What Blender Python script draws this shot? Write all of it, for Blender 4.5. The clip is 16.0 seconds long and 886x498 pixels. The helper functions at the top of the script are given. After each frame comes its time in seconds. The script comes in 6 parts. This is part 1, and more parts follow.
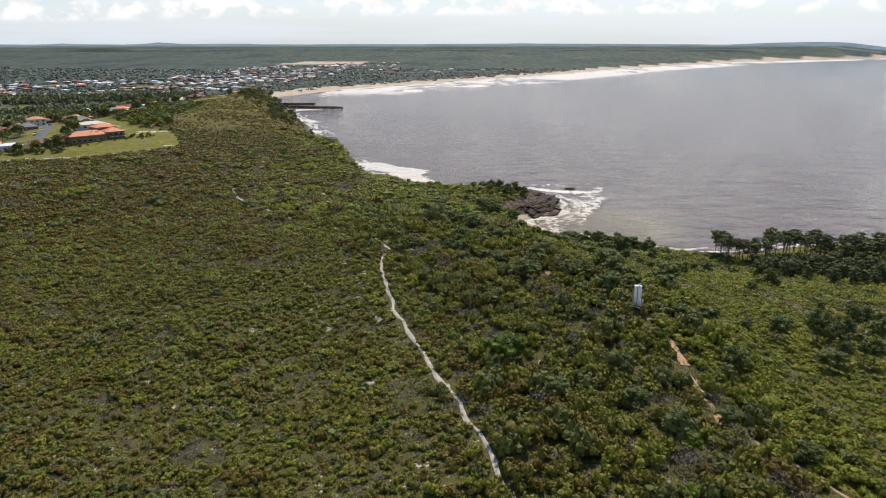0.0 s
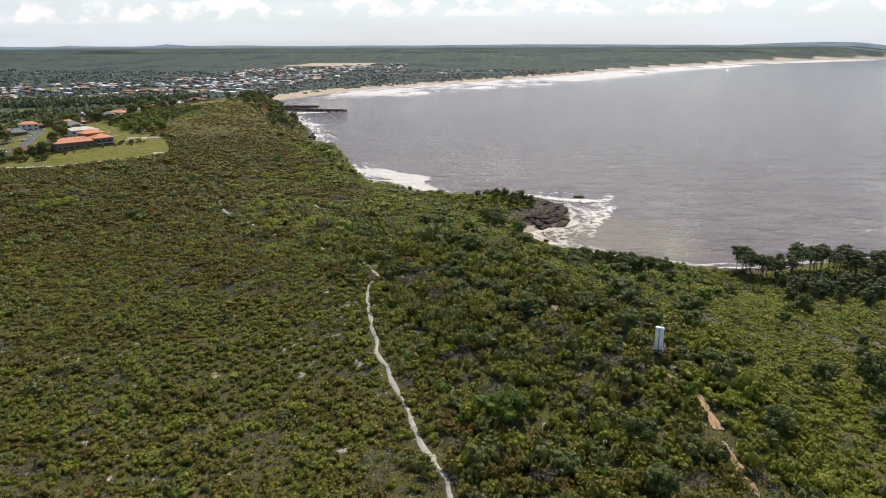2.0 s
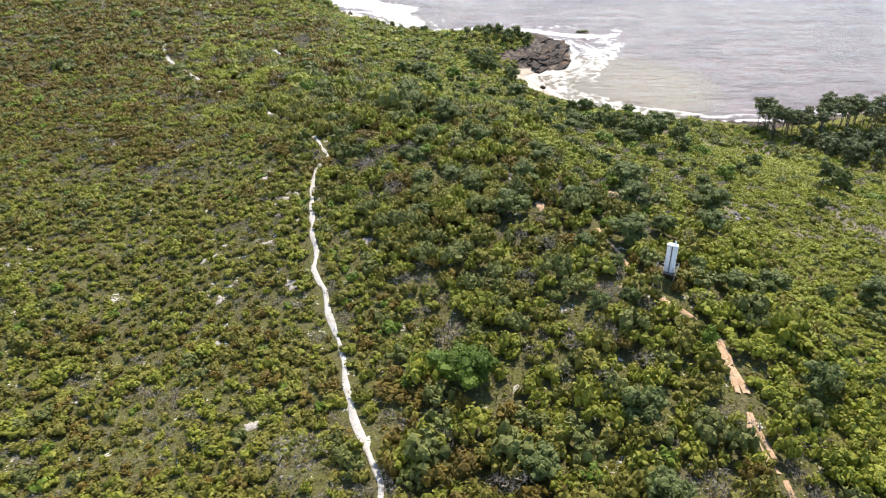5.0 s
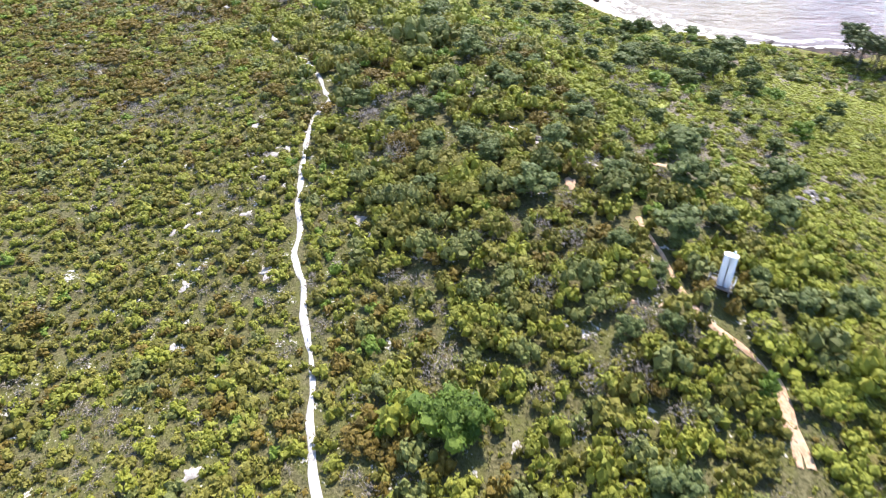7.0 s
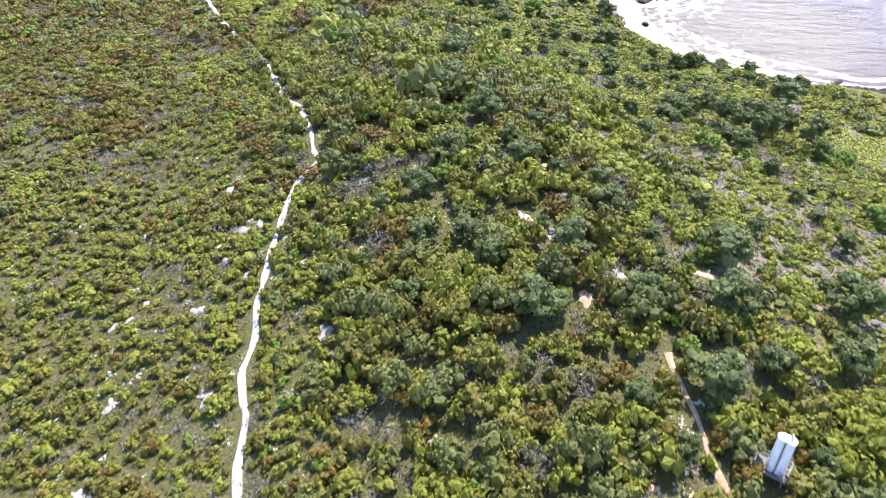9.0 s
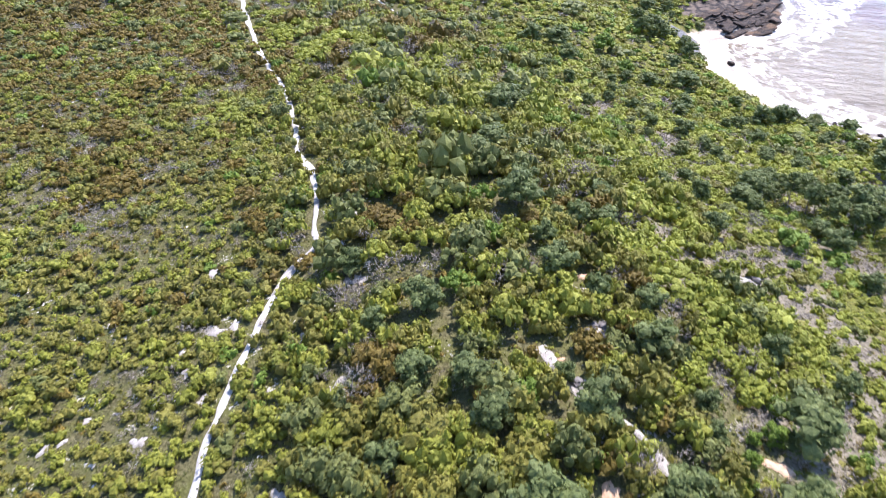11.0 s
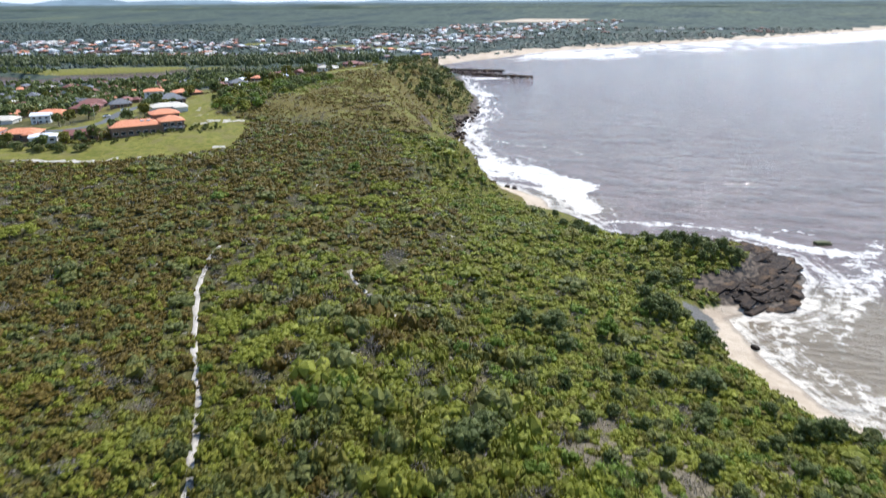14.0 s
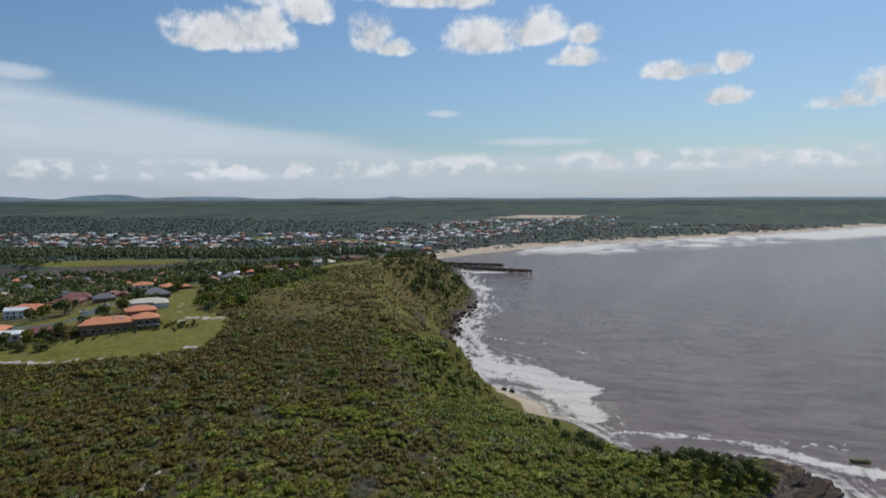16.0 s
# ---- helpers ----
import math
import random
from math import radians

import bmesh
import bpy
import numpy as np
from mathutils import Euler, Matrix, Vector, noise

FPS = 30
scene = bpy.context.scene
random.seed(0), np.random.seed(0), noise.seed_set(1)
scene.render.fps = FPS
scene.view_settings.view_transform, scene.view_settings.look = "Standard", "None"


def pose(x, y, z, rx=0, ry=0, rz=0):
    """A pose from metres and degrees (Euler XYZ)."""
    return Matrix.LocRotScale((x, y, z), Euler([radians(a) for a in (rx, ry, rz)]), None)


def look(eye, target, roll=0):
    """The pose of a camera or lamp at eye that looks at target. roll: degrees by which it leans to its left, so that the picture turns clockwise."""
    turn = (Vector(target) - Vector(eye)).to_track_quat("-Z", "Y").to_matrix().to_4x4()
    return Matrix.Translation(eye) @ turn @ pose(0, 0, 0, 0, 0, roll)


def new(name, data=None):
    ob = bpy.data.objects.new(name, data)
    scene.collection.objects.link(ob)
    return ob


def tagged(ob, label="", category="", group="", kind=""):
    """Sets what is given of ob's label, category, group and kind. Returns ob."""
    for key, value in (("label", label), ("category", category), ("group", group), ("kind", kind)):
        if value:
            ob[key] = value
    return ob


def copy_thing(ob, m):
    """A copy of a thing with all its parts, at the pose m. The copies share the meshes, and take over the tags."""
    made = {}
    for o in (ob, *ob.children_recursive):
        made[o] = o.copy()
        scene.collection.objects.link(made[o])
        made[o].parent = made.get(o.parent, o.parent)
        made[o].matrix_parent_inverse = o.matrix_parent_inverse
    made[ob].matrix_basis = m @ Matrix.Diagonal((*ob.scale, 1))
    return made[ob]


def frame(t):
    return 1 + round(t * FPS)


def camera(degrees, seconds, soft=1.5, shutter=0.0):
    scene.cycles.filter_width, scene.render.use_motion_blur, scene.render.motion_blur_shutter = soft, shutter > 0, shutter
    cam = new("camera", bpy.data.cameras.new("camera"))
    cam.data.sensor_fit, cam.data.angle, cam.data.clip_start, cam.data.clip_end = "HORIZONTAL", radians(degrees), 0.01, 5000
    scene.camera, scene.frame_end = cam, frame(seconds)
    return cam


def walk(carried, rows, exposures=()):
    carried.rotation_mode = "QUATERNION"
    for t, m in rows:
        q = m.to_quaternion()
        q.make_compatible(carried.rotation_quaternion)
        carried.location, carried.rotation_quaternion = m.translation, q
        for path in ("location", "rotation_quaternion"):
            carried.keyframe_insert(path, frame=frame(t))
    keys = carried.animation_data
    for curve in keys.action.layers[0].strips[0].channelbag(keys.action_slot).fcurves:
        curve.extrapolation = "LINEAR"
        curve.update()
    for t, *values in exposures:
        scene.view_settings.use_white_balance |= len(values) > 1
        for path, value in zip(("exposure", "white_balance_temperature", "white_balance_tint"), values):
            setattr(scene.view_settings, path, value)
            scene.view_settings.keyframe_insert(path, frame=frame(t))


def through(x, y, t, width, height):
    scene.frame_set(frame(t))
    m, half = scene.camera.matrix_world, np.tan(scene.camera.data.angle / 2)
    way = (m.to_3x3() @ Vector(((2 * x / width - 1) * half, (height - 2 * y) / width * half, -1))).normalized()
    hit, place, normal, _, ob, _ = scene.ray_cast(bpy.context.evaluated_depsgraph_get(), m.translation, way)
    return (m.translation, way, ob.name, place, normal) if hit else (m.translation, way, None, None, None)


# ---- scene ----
cam = camera(63.5, 16.0, soft=1.0, shutter=0.55)
METRES, EYE, TILT, LEAN, TURN = 200.0, 100.0, -16.2, 0.0, 0.0
ROWS = [
    (0.0, 0.0, 0.0, 0.0, -0.0, 0.0, 0.0),
    (0.5, 0.0039, 0.0273, 0.0084, 0.23, 0.02, -0.02),
    (1.0, 0.0083, 0.055, 0.0168, 0.51, 0.04, -0.06),
    (1.5, 0.0133, 0.0831, 0.0253, 0.68, 0.06, -0.06),
    (2.0, 0.0184, 0.1117, 0.0334, 0.68, 0.08, -0.02),
    (2.5, 0.0239, 0.14, 0.0403, 0.68, -1.67, 0.06),
    (3.0, 0.0296, 0.1684, 0.0483, 0.66, -3.96, 0.14),
    (3.5, 0.0356, 0.1971, 0.0564, 0.63, -6.26, 0.24),
    (4.0, 0.0418, 0.2259, 0.0645, 0.59, -8.65, 0.31),
    (6.5, 0.075, 0.3713, 0.1059, 2.3, -20.0, 0.09),
    (7.0, 0.0812, 0.4008, 0.1144, 4.83, -21.42, -0.67),
    (7.5, 0.088, 0.431, 0.1233, 7.77, -21.61, -1.51),
    (8.0, 0.0942, 0.4608, 0.132, 8.41, -21.63, -1.66),
    (8.5, 0.0991, 0.4904, 0.1407, 8.42, -21.6, -1.67),
    (11.0, 0.1154, 0.6393, 0.1851, 15.44, -21.79, -3.72),
    (11.5, 0.1165, 0.6703, 0.195, 16.36, -20.12, -4.0),
    (12.0, 0.1169, 0.7011, 0.2043, 16.51, -17.19, -4.09),
    (12.5, 0.1165, 0.732, 0.2134, 16.62, -14.13, -4.17),
    (13.0, 0.1156, 0.7629, 0.2226, 16.74, -11.09, -4.24),
    (13.5, 0.1143, 0.7939, 0.2321, 16.87, -7.7, -4.31),
    (14.0, 0.1123, 0.8248, 0.2414, 16.98, -3.9, -4.41),
    (14.5, 0.1103, 0.8558, 0.2509, 17.09, -0.07, -4.49),
    (15.0, 0.1078, 0.8873, 0.2601, 17.21, 3.7, -4.58),
    (15.5, 0.1056, 0.9182, 0.2694, 17.26, 7.44, -4.66),
    (16.0, 0.1028, 0.9489, 0.2782, 17.23, 11.15, -4.73),
]
EXPOSURES = [(0.0, -0.22, 6750, 12), (2.0, -0.22, 6750, 12), (2.5, -0.14, 6750, 12), (3.0, 0.24, 6850, 12), (4.0, 0.5, 6750, 11), (6.5, 1.29, 5950, 13), (7.0, 1.33, 5900, 17), (8.5, 1.32, 5750, 20), (11.0, 1.25, 5600, 22), (12.0, 1.08, 5650, 19),
             (13.0, 0.8, 5800, 16), (13.5, 0.62, 5850, 14), (14.0, 0.32, 5900, 10), (14.5, -0.3, 6050, 11), (15.0, -0.48, 6100, 9), (16.0, -0.88, 6150, 9)]
walk(cam, [(t, pose(0, 0, EYE, TILT, LEAN, TURN) @ pose(METRES * x, METRES * y, METRES * z, 90 + pitch, roll, yaw)) for t, x, y, z, yaw, pitch, roll in ROWS], EXPOSURES)

# ---- light ----
SUN_AZIMUTH, SUN_HEIGHT = radians(15), radians(52)
sun = new("sun", bpy.data.lights.new("sun", "SUN"))
sun.data.energy, sun.data.angle, sun.data.color = 5.0, radians(0.6), (1.0, 0.92, 0.8)
sun.matrix_world = look((0, 0, 0), (-math.sin(SUN_AZIMUTH) * math.cos(SUN_HEIGHT), -math.cos(SUN_AZIMUTH) * math.cos(SUN_HEIGHT), -math.sin(SUN_HEIGHT)))


class Nodes:
    """Short ways to add and join nodes of one tree."""

    def __init__(self, tree):
        self.tree = tree
        tree.nodes.clear()

    def add(self, kind, **values):
        node = self.tree.nodes.new(kind)
        for key, value in values.items():
            setattr(node, key, value)
        return node

    def join(self, a, b):
        self.tree.links.new(a, b)

    def put(self, socket, value):
        if isinstance(value, bpy.types.NodeSocket):
            self.join(value, socket)
        else:
            socket.default_value = value

    def math(self, op, a, b=0.0, c=0.0, clamp=False):
        node = self.add("ShaderNodeMath", operation=op, use_clamp=clamp)
        for socket, value in zip(node.inputs, (a, b, c)):
            self.put(socket, value)
        return node.outputs[0]

    def ramp(self, value, low, high, out_low=0.0, out_high=1.0):
        node = self.add("ShaderNodeMapRange", interpolation_type="SMOOTHSTEP")
        for socket, v in zip(node.inputs, (value, low, high, out_low, out_high)):
            self.put(socket, v)
        return node.outputs[0]

    def mix(self, fac, a, b):
        node = self.add("ShaderNodeMix", data_type="RGBA")
        self.put(node.inputs[0], fac)
        for socket, v in ((node.inputs[6], a), (node.inputs[7], b)):
            self.put(socket, v if isinstance(v, bpy.types.NodeSocket) else (*v[:3], 1))
        return node.outputs[2]

    def noise(self, vector, scale, detail=3.0, rough=0.55):
        node = self.add("ShaderNodeTexNoise")
        if vector is not None:
            self.join(vector, node.inputs["Vector"])
        node.inputs["Scale"].default_value = scale
        node.inputs["Detail"].default_value = detail
        node.inputs["Roughness"].default_value = rough
        return node.outputs["Fac"]

    def scaled(self, vector, factors):
        node = self.add("ShaderNodeVectorMath", operation="MULTIPLY")
        self.join(vector, node.inputs[0])
        node.inputs[1].default_value = factors
        return node.outputs[0]


def make_sky():
    world = bpy.data.worlds.new("sky")
    scene.world = world
    world.use_nodes = True
    n = Nodes(world.node_tree)
    sky = n.add("ShaderNodeTexSky", sky_type="NISHITA", sun_disc=False, sun_elevation=SUN_HEIGHT, sun_rotation=SUN_AZIMUTH, air_density=1.0, dust_density=1.2, ozone_density=1.2)
    way = n.add("ShaderNodeTexCoord").outputs["Generated"]
    xyz = n.add("ShaderNodeSeparateXYZ")
    n.join(way, xyz.inputs[0])
    x, y, z = xyz.outputs
    degree = 180 / math.pi
    rough = n.noise(way, 17.0, 8.0, 0.62)
    lumps = n.noise(way, 52.0, 5.0, 0.6)
    azimuth = n.math("MULTIPLY", n.math("ARCTAN2", x, y), degree)
    height_deg = n.math("MULTIPLY", n.math("ARCSINE", z), degree)
    # heaps of fair-weather cloud: azimuth, height, half width, half height
    heaps = [(-33.7, 11.9, 5.6, 2.3), (-36.2, 11.3, 3.4, 1.3), (-31.6, 12.6, 2.6, 2.0), (-28.3, 13.7, 2.2, 1.9), (-23.5, 12.0, 2.0, 2.3), (-21.8, 11.2, 1.9, 1.0), (-17.8, 14.9, 6.2, 1.5), (-14.8, 11.7, 3.4, 2.1),
             (-10.9, 12.3, 2.9, 2.0), (-7.2, 10.3, 2.6, 1.2), (-6.6, 11.9, 1.6, 1.2), (-0.4, 9.0, 2.4, 1.1), (1.6, 9.0, 1.6, 0.9), (3.9, 9.4, 1.5, 1.4), (3.3, 7.0, 2.5, 1.1), (11.5, 6.3, 2.6, 1.1), (13.4, 7.0, 2.4, 1.7),
             (20, 12, 6, 2.4), (-55, 11, 6, 2.2)]
    best = None
    for a, h, w, t in heaps:
        u = n.math("DIVIDE", n.math("SUBTRACT", azimuth, a), w)
        v = n.math("DIVIDE", n.math("SUBTRACT", height_deg, h), t)
        flat = n.math("MULTIPLY", v, n.math("ADD", 1.0, n.math("LESS_THAN", v, 0.0)))
        e = n.math("SUBTRACT", 1.0, n.math("ADD", n.math("MULTIPLY", u, u), n.math("MULTIPLY", flat, flat)))
        best = e if best is None else n.math("MAXIMUM", best, e)
    heap = n.ramp(n.math("ADD", best, n.math("MULTIPLY", n.math("SUBTRACT", n.math("ADD", rough, n.math("MULTIPLY", lumps, 0.5)), 0.75), 2.9)), -0.1, 0.9)
    # the rest of the sky carries the same kind of cloud
    other = n.noise(n.scaled(way, (1.0, 1.0, 1.8)), 5.0, 6.0, 0.6)
    spread = n.math("MULTIPLY", n.ramp(other, 0.56, 0.68), n.ramp(height_deg, 17.0, 28.0))
    # low bank and thin streaks over the land
    streak = n.noise(n.scaled(way, (1.0, 1.0, 11.0)), 3.2, 5.0, 0.5)
    edge = n.math("ADD", 3.2, n.math("MULTIPLY", n.math("MINIMUM", n.math("ADD", azimuth, 20.0), 0.0), -0.15))
    bank_low = n.ramp(n.math("ADD", height_deg, n.math("MULTIPLY", n.math("SUBTRACT", streak, 0.5), 2.6)), n.math("ADD", edge, 0.9), n.math("SUBTRACT", edge, 0.7))
    bank = n.math("MULTIPLY", bank_low, n.ramp(streak, 0.3, 0.7, 0.62, 0.9))
    tops = n.noise(n.scaled(way, (1.0, 1.0, 1.6)), 30.0, 4.0, 0.5)
    puffs = n.math("MULTIPLY", n.ramp(tops, 0.44, 0.6), n.ramp(n.math("ABSOLUTE", n.math("SUBTRACT", height_deg, n.ramp(azimuth, -40.0, 0.0, 1.9, 2.7))), 1.0, 0.3))
    for a, h, w, t in ((-17.8, 6.4, 1.6, 0.35), (-10.4, 4.15, 5.4, 0.42), (-48.5, 8.4, 3.0, 0.7), (-31.5, 14.6, 2.6, 0.6)):
        u, v = n.math("DIVIDE", n.math("SUBTRACT", azimuth, a), w), n.math("DIVIDE", n.math("SUBTRACT", height_deg, h), t)
        wisp = n.math("SUBTRACT", 1.0, n.math("ADD", n.math("MULTIPLY", u, u), n.math("MULTIPLY", v, v)))
        bank = n.math("MAXIMUM", bank, n.math("MULTIPLY", n.ramp(n.math("ADD", wisp, n.math("SUBTRACT", lumps, 0.5)), 0.0, 1.0), 0.75))
    thin = n.math("MAXIMUM", n.math("MULTIPLY", spread, 0.9), bank)
    shade = n.math("SUBTRACT", n.ramp(n.math("ADD", rough, lumps), 0.7, 1.2, 11.2, 14.2), n.ramp(best, 0.45, 1.0, 0.0, 1.3))
    heap_white = n.add("ShaderNodeCombineColor")
    for socket in heap_white.inputs:
        n.join(shade, socket)
    blue = n.add("ShaderNodeMix", data_type="RGBA", blend_type="MULTIPLY")
    blue.inputs[0].default_value = 1.0
    n.join(sky.outputs[0], blue.inputs[6])
    blue.inputs[7].default_value = (1.06, 1.32, 1.54, 1)
    heap = n.math("MAXIMUM", heap, n.math("MULTIPLY", puffs, 0.8))
    colour = n.mix(heap, n.mix(thin, blue.outputs[2], n.mix(n.ramp(height_deg, 0.0, 5.0), (9.1, 10.1, 11.3), (10.9, 11.7, 12.6))), heap_white.outputs[0])
    background = n.add("ShaderNodeBackground")
    background.inputs["Strength"].default_value = 0.1
    n.join(colour, background.inputs["Color"])
    n.join(background.outputs[0], n.add("ShaderNodeOutputWorld").inputs["Surface"])


make_sky()

# ---- materials ----
def material(name, paint):
    """A material whose nodes paint(n, shader, place) sets up."""
    made = bpy.data.materials.new(name)
    made.use_nodes = True
    n = Nodes(made.node_tree)
    shader = n.add("ShaderNodeBsdfPrincipled")
    place = n.add("ShaderNodeNewGeometry").outputs["Position"]
    n.join(shader.outputs[0], n.add("ShaderNodeOutputMaterial").inputs["Surface"])
    paint(n, shader, place)
    return made


def relief_bump(n, shader, value, strength, distance):
    bump = n.add("ShaderNodeBump")
    bump.inputs["Strength"].default_value, bump.inputs["Distance"].default_value = strength, distance
    n.join(value, bump.inputs["Height"])
    n.join(bump.outputs[0], shader.inputs["Normal"])


def plain(name, colour, other, scale, rough=0.8, metal=0.0, bump=0.0):
    """Two tones mixed by coarse and fine grain."""
    def paint(n, shader, place):
        fac = n.math("ADD", n.math("MULTIPLY", n.noise(place, scale, 4), 0.6), n.math("MULTIPLY", n.noise(place, scale * 9, 3), 0.4))
        n.join(n.mix(n.ramp(fac, 0.36, 0.64), colour, other), shader.inputs["Base Color"])
        shader.inputs["Roughness"].default_value, shader.inputs["Metallic"].default_value = rough, metal
        if bump:
            relief_bump(n, shader, n.noise(place, scale * 6, 4), 0.7, bump)
    return material(name, paint)


def leaf(name, dark, light, tip, through=0.22):
    """Leaves: plants, stands of plants and single leaves each differ in tone."""
    def paint(n, shader, place):
        alone = n.add("ShaderNodeNewGeometry").outputs["Random Per Island"]
        plant = n.add("ShaderNodeAttribute", attribute_name="plant").outputs["Fac"]
        stand, fine = n.noise(place, 0.16, 4), n.noise(place, 5.5, 4, 0.65)
        tone = n.math("ADD", n.math("MULTIPLY", plant, 0.36), n.math("ADD", n.math("MULTIPLY", n.ramp(stand, 0.36, 0.64), 0.26), n.math("ADD", n.math("MULTIPLY", alone, 0.12), n.math("MULTIPLY", n.ramp(fine, 0.35, 0.65), 0.26))))
        colour = n.mix(n.ramp(n.math("ADD", n.math("MULTIPLY", alone, 0.5), n.math("MULTIPLY", fine, 0.5)), 0.52, 0.8, 0.0, 0.45), n.mix(tone, dark, light), tip)
        relief_bump(n, shader, fine, 0.9, 0.16)
        n.join(colour, shader.inputs["Base Color"])
        shader.inputs["Roughness"].default_value = 0.55
        shader.inputs["Specular IOR Level"].default_value = 0.22
        clear = n.add("ShaderNodeBsdfTranslucent")
        n.join(colour, clear.inputs["Color"])
        both = n.add("ShaderNodeMixShader")
        both.inputs[0].default_value = through
        n.join(shader.outputs[0], both.inputs[1])
        n.join(clear.outputs[0], both.inputs[2])
        n.join(both.outputs[0], n.tree.nodes["Material Output"].inputs["Surface"])
    return material(name, paint)


def paint_ground(n, shader, place):
    def mask(key):
        return n.add("ShaderNodeAttribute", attribute_name=key).outputs["Fac"]
    big, mid, fine = n.noise(place, 0.05, 4), n.noise(place, 0.35, 4), n.noise(place, 2.6, 4)
    ragged = n.math("SUBTRACT", n.math("ADD", mid, n.math("MULTIPLY", fine, 0.5)), 0.75)
    def edge(key, low=0.35, high=0.65):
        return n.ramp(n.math("ADD", mask(key), n.math("MULTIPLY", ragged, 0.9)), low, high)
    soil = n.mix(n.ramp(fine, 0.35, 0.65), (0.06, 0.054, 0.02), (0.125, 0.11, 0.05))
    litter = n.mix(n.ramp(mid, 0.4, 0.62), soil, (0.092, 0.09, 0.025))
    bare = n.mix(n.ramp(n.math("ADD", n.math("MULTIPLY", mid, 0.6), n.math("MULTIPLY", fine, 0.4)), 0.585, 0.65), litter, (0.52, 0.47, 0.4))
    blades = n.math("ADD", n.math("MULTIPLY", fine, 0.55), n.math("MULTIPLY", n.noise(place, 0.9, 4, 0.65), 0.45))
    turf = n.mix(n.ramp(blades, 0.4, 0.6), (0.055, 0.062, 0.012), (0.18, 0.175, 0.03))
    turf = n.mix(n.ramp(mid, 0.45, 0.7), turf, (0.12, 0.1, 0.035))
    moor = n.mix(n.ramp(blades, 0.4, 0.6), (0.074, 0.062, 0.018), (0.165, 0.133, 0.036))
    moor = n.mix(n.ramp(big, 0.48, 0.62), moor, (0.16, 0.152, 0.04))
    lawn = n.mix(n.ramp(n.math("ADD", n.math("MULTIPLY", mid, 0.7), n.math("MULTIPLY", fine, 0.3)), 0.4, 0.62), (0.125, 0.132, 0.022), (0.215, 0.196, 0.045))
    lawn = n.mix(n.ramp(n.noise(place, 0.11, 5, 0.62), 0.5, 0.64), lawn, (0.17, 0.15, 0.05))
    lawn = n.mix(n.ramp(n.noise(n.scaled(place, (1.0, 0.6, 1.0)), 0.085, 6, 0.65), 0.63, 0.69), lawn, (0.33, 0.29, 0.2))
    sand = n.mix(n.ramp(n.math("ADD", n.math("MULTIPLY", big, 0.6), n.math("MULTIPLY", mid, 0.4)), 0.38, 0.62), (0.42, 0.335, 0.245), (0.53, 0.44, 0.335))
    stone = n.mix(n.ramp(n.noise(n.scaled(place, (0.6, 0.6, 2.4)), 0.7, 5), 0.38, 0.62), (0.035, 0.03, 0.027), (0.15, 0.115, 0.085))
    # far woodland tones carry a paler, bluer cast that stands in for haze
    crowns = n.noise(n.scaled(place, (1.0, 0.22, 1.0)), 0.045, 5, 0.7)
    hazed_wood = n.mix(n.ramp(crowns, 0.38, 0.62), (0.046, 0.064, 0.052), (0.078, 0.1, 0.076))
    hazed_wood = n.mix(n.ramp(n.noise(n.scaled(place, (1.0, 0.5, 1.0)), 0.0045, 6, 0.62), 0.5, 0.62), hazed_wood, n.mix(n.ramp(crowns, 0.38, 0.62), (0.026, 0.042, 0.044), (0.054, 0.072, 0.066)))
    hazed_wood = n.mix(n.ramp(n.noise(n.scaled(place, (1.0, 0.5, 1.0)), 0.003, 5, 0.6), 0.56, 0.66), hazed_wood, n.mix(n.ramp(crowns, 0.38, 0.62), (0.07, 0.088, 0.055), (0.125, 0.14, 0.088)))
    colour = n.mix(edge("turf"), bare, turf)
    dead = n.mix(n.ramp(blades, 0.4, 0.6), (0.12, 0.1, 0.062), (0.22, 0.186, 0.13))
    colour = n.mix(edge("brush", 0.3, 0.7), colour, dead)
    colour = n.mix(edge("moor"), colour, moor)
    colour = n.mix(edge("forest"), colour, hazed_wood)
    colour = n.mix(edge("lawn", 0.45, 0.55), colour, lawn)
    colour = n.mix(edge("stone"), colour, stone)
    colour = n.mix(edge("sand"), colour, sand)
    colour = n.mix(edge("pebble"), colour, n.mix(n.ramp(fine, 0.3, 0.7), (0.1, 0.096, 0.09), (0.18, 0.172, 0.16)))
    wet = mask("wet")
    colour = n.mix(n.ramp(wet, 0.3, 0.8, 0.0, 0.5), colour, (0.12, 0.09, 0.06))
    n.join(colour, shader.inputs["Base Color"])
    n.join(n.ramp(wet, 0.3, 0.8, 0.9, 0.35), shader.inputs["Roughness"])
    shader.inputs["Specular IOR Level"].default_value = 0.12
    relief_bump(n, shader, n.math("ADD", fine, n.math("MULTIPLY", mid, 2.0)), 0.8, 0.35)


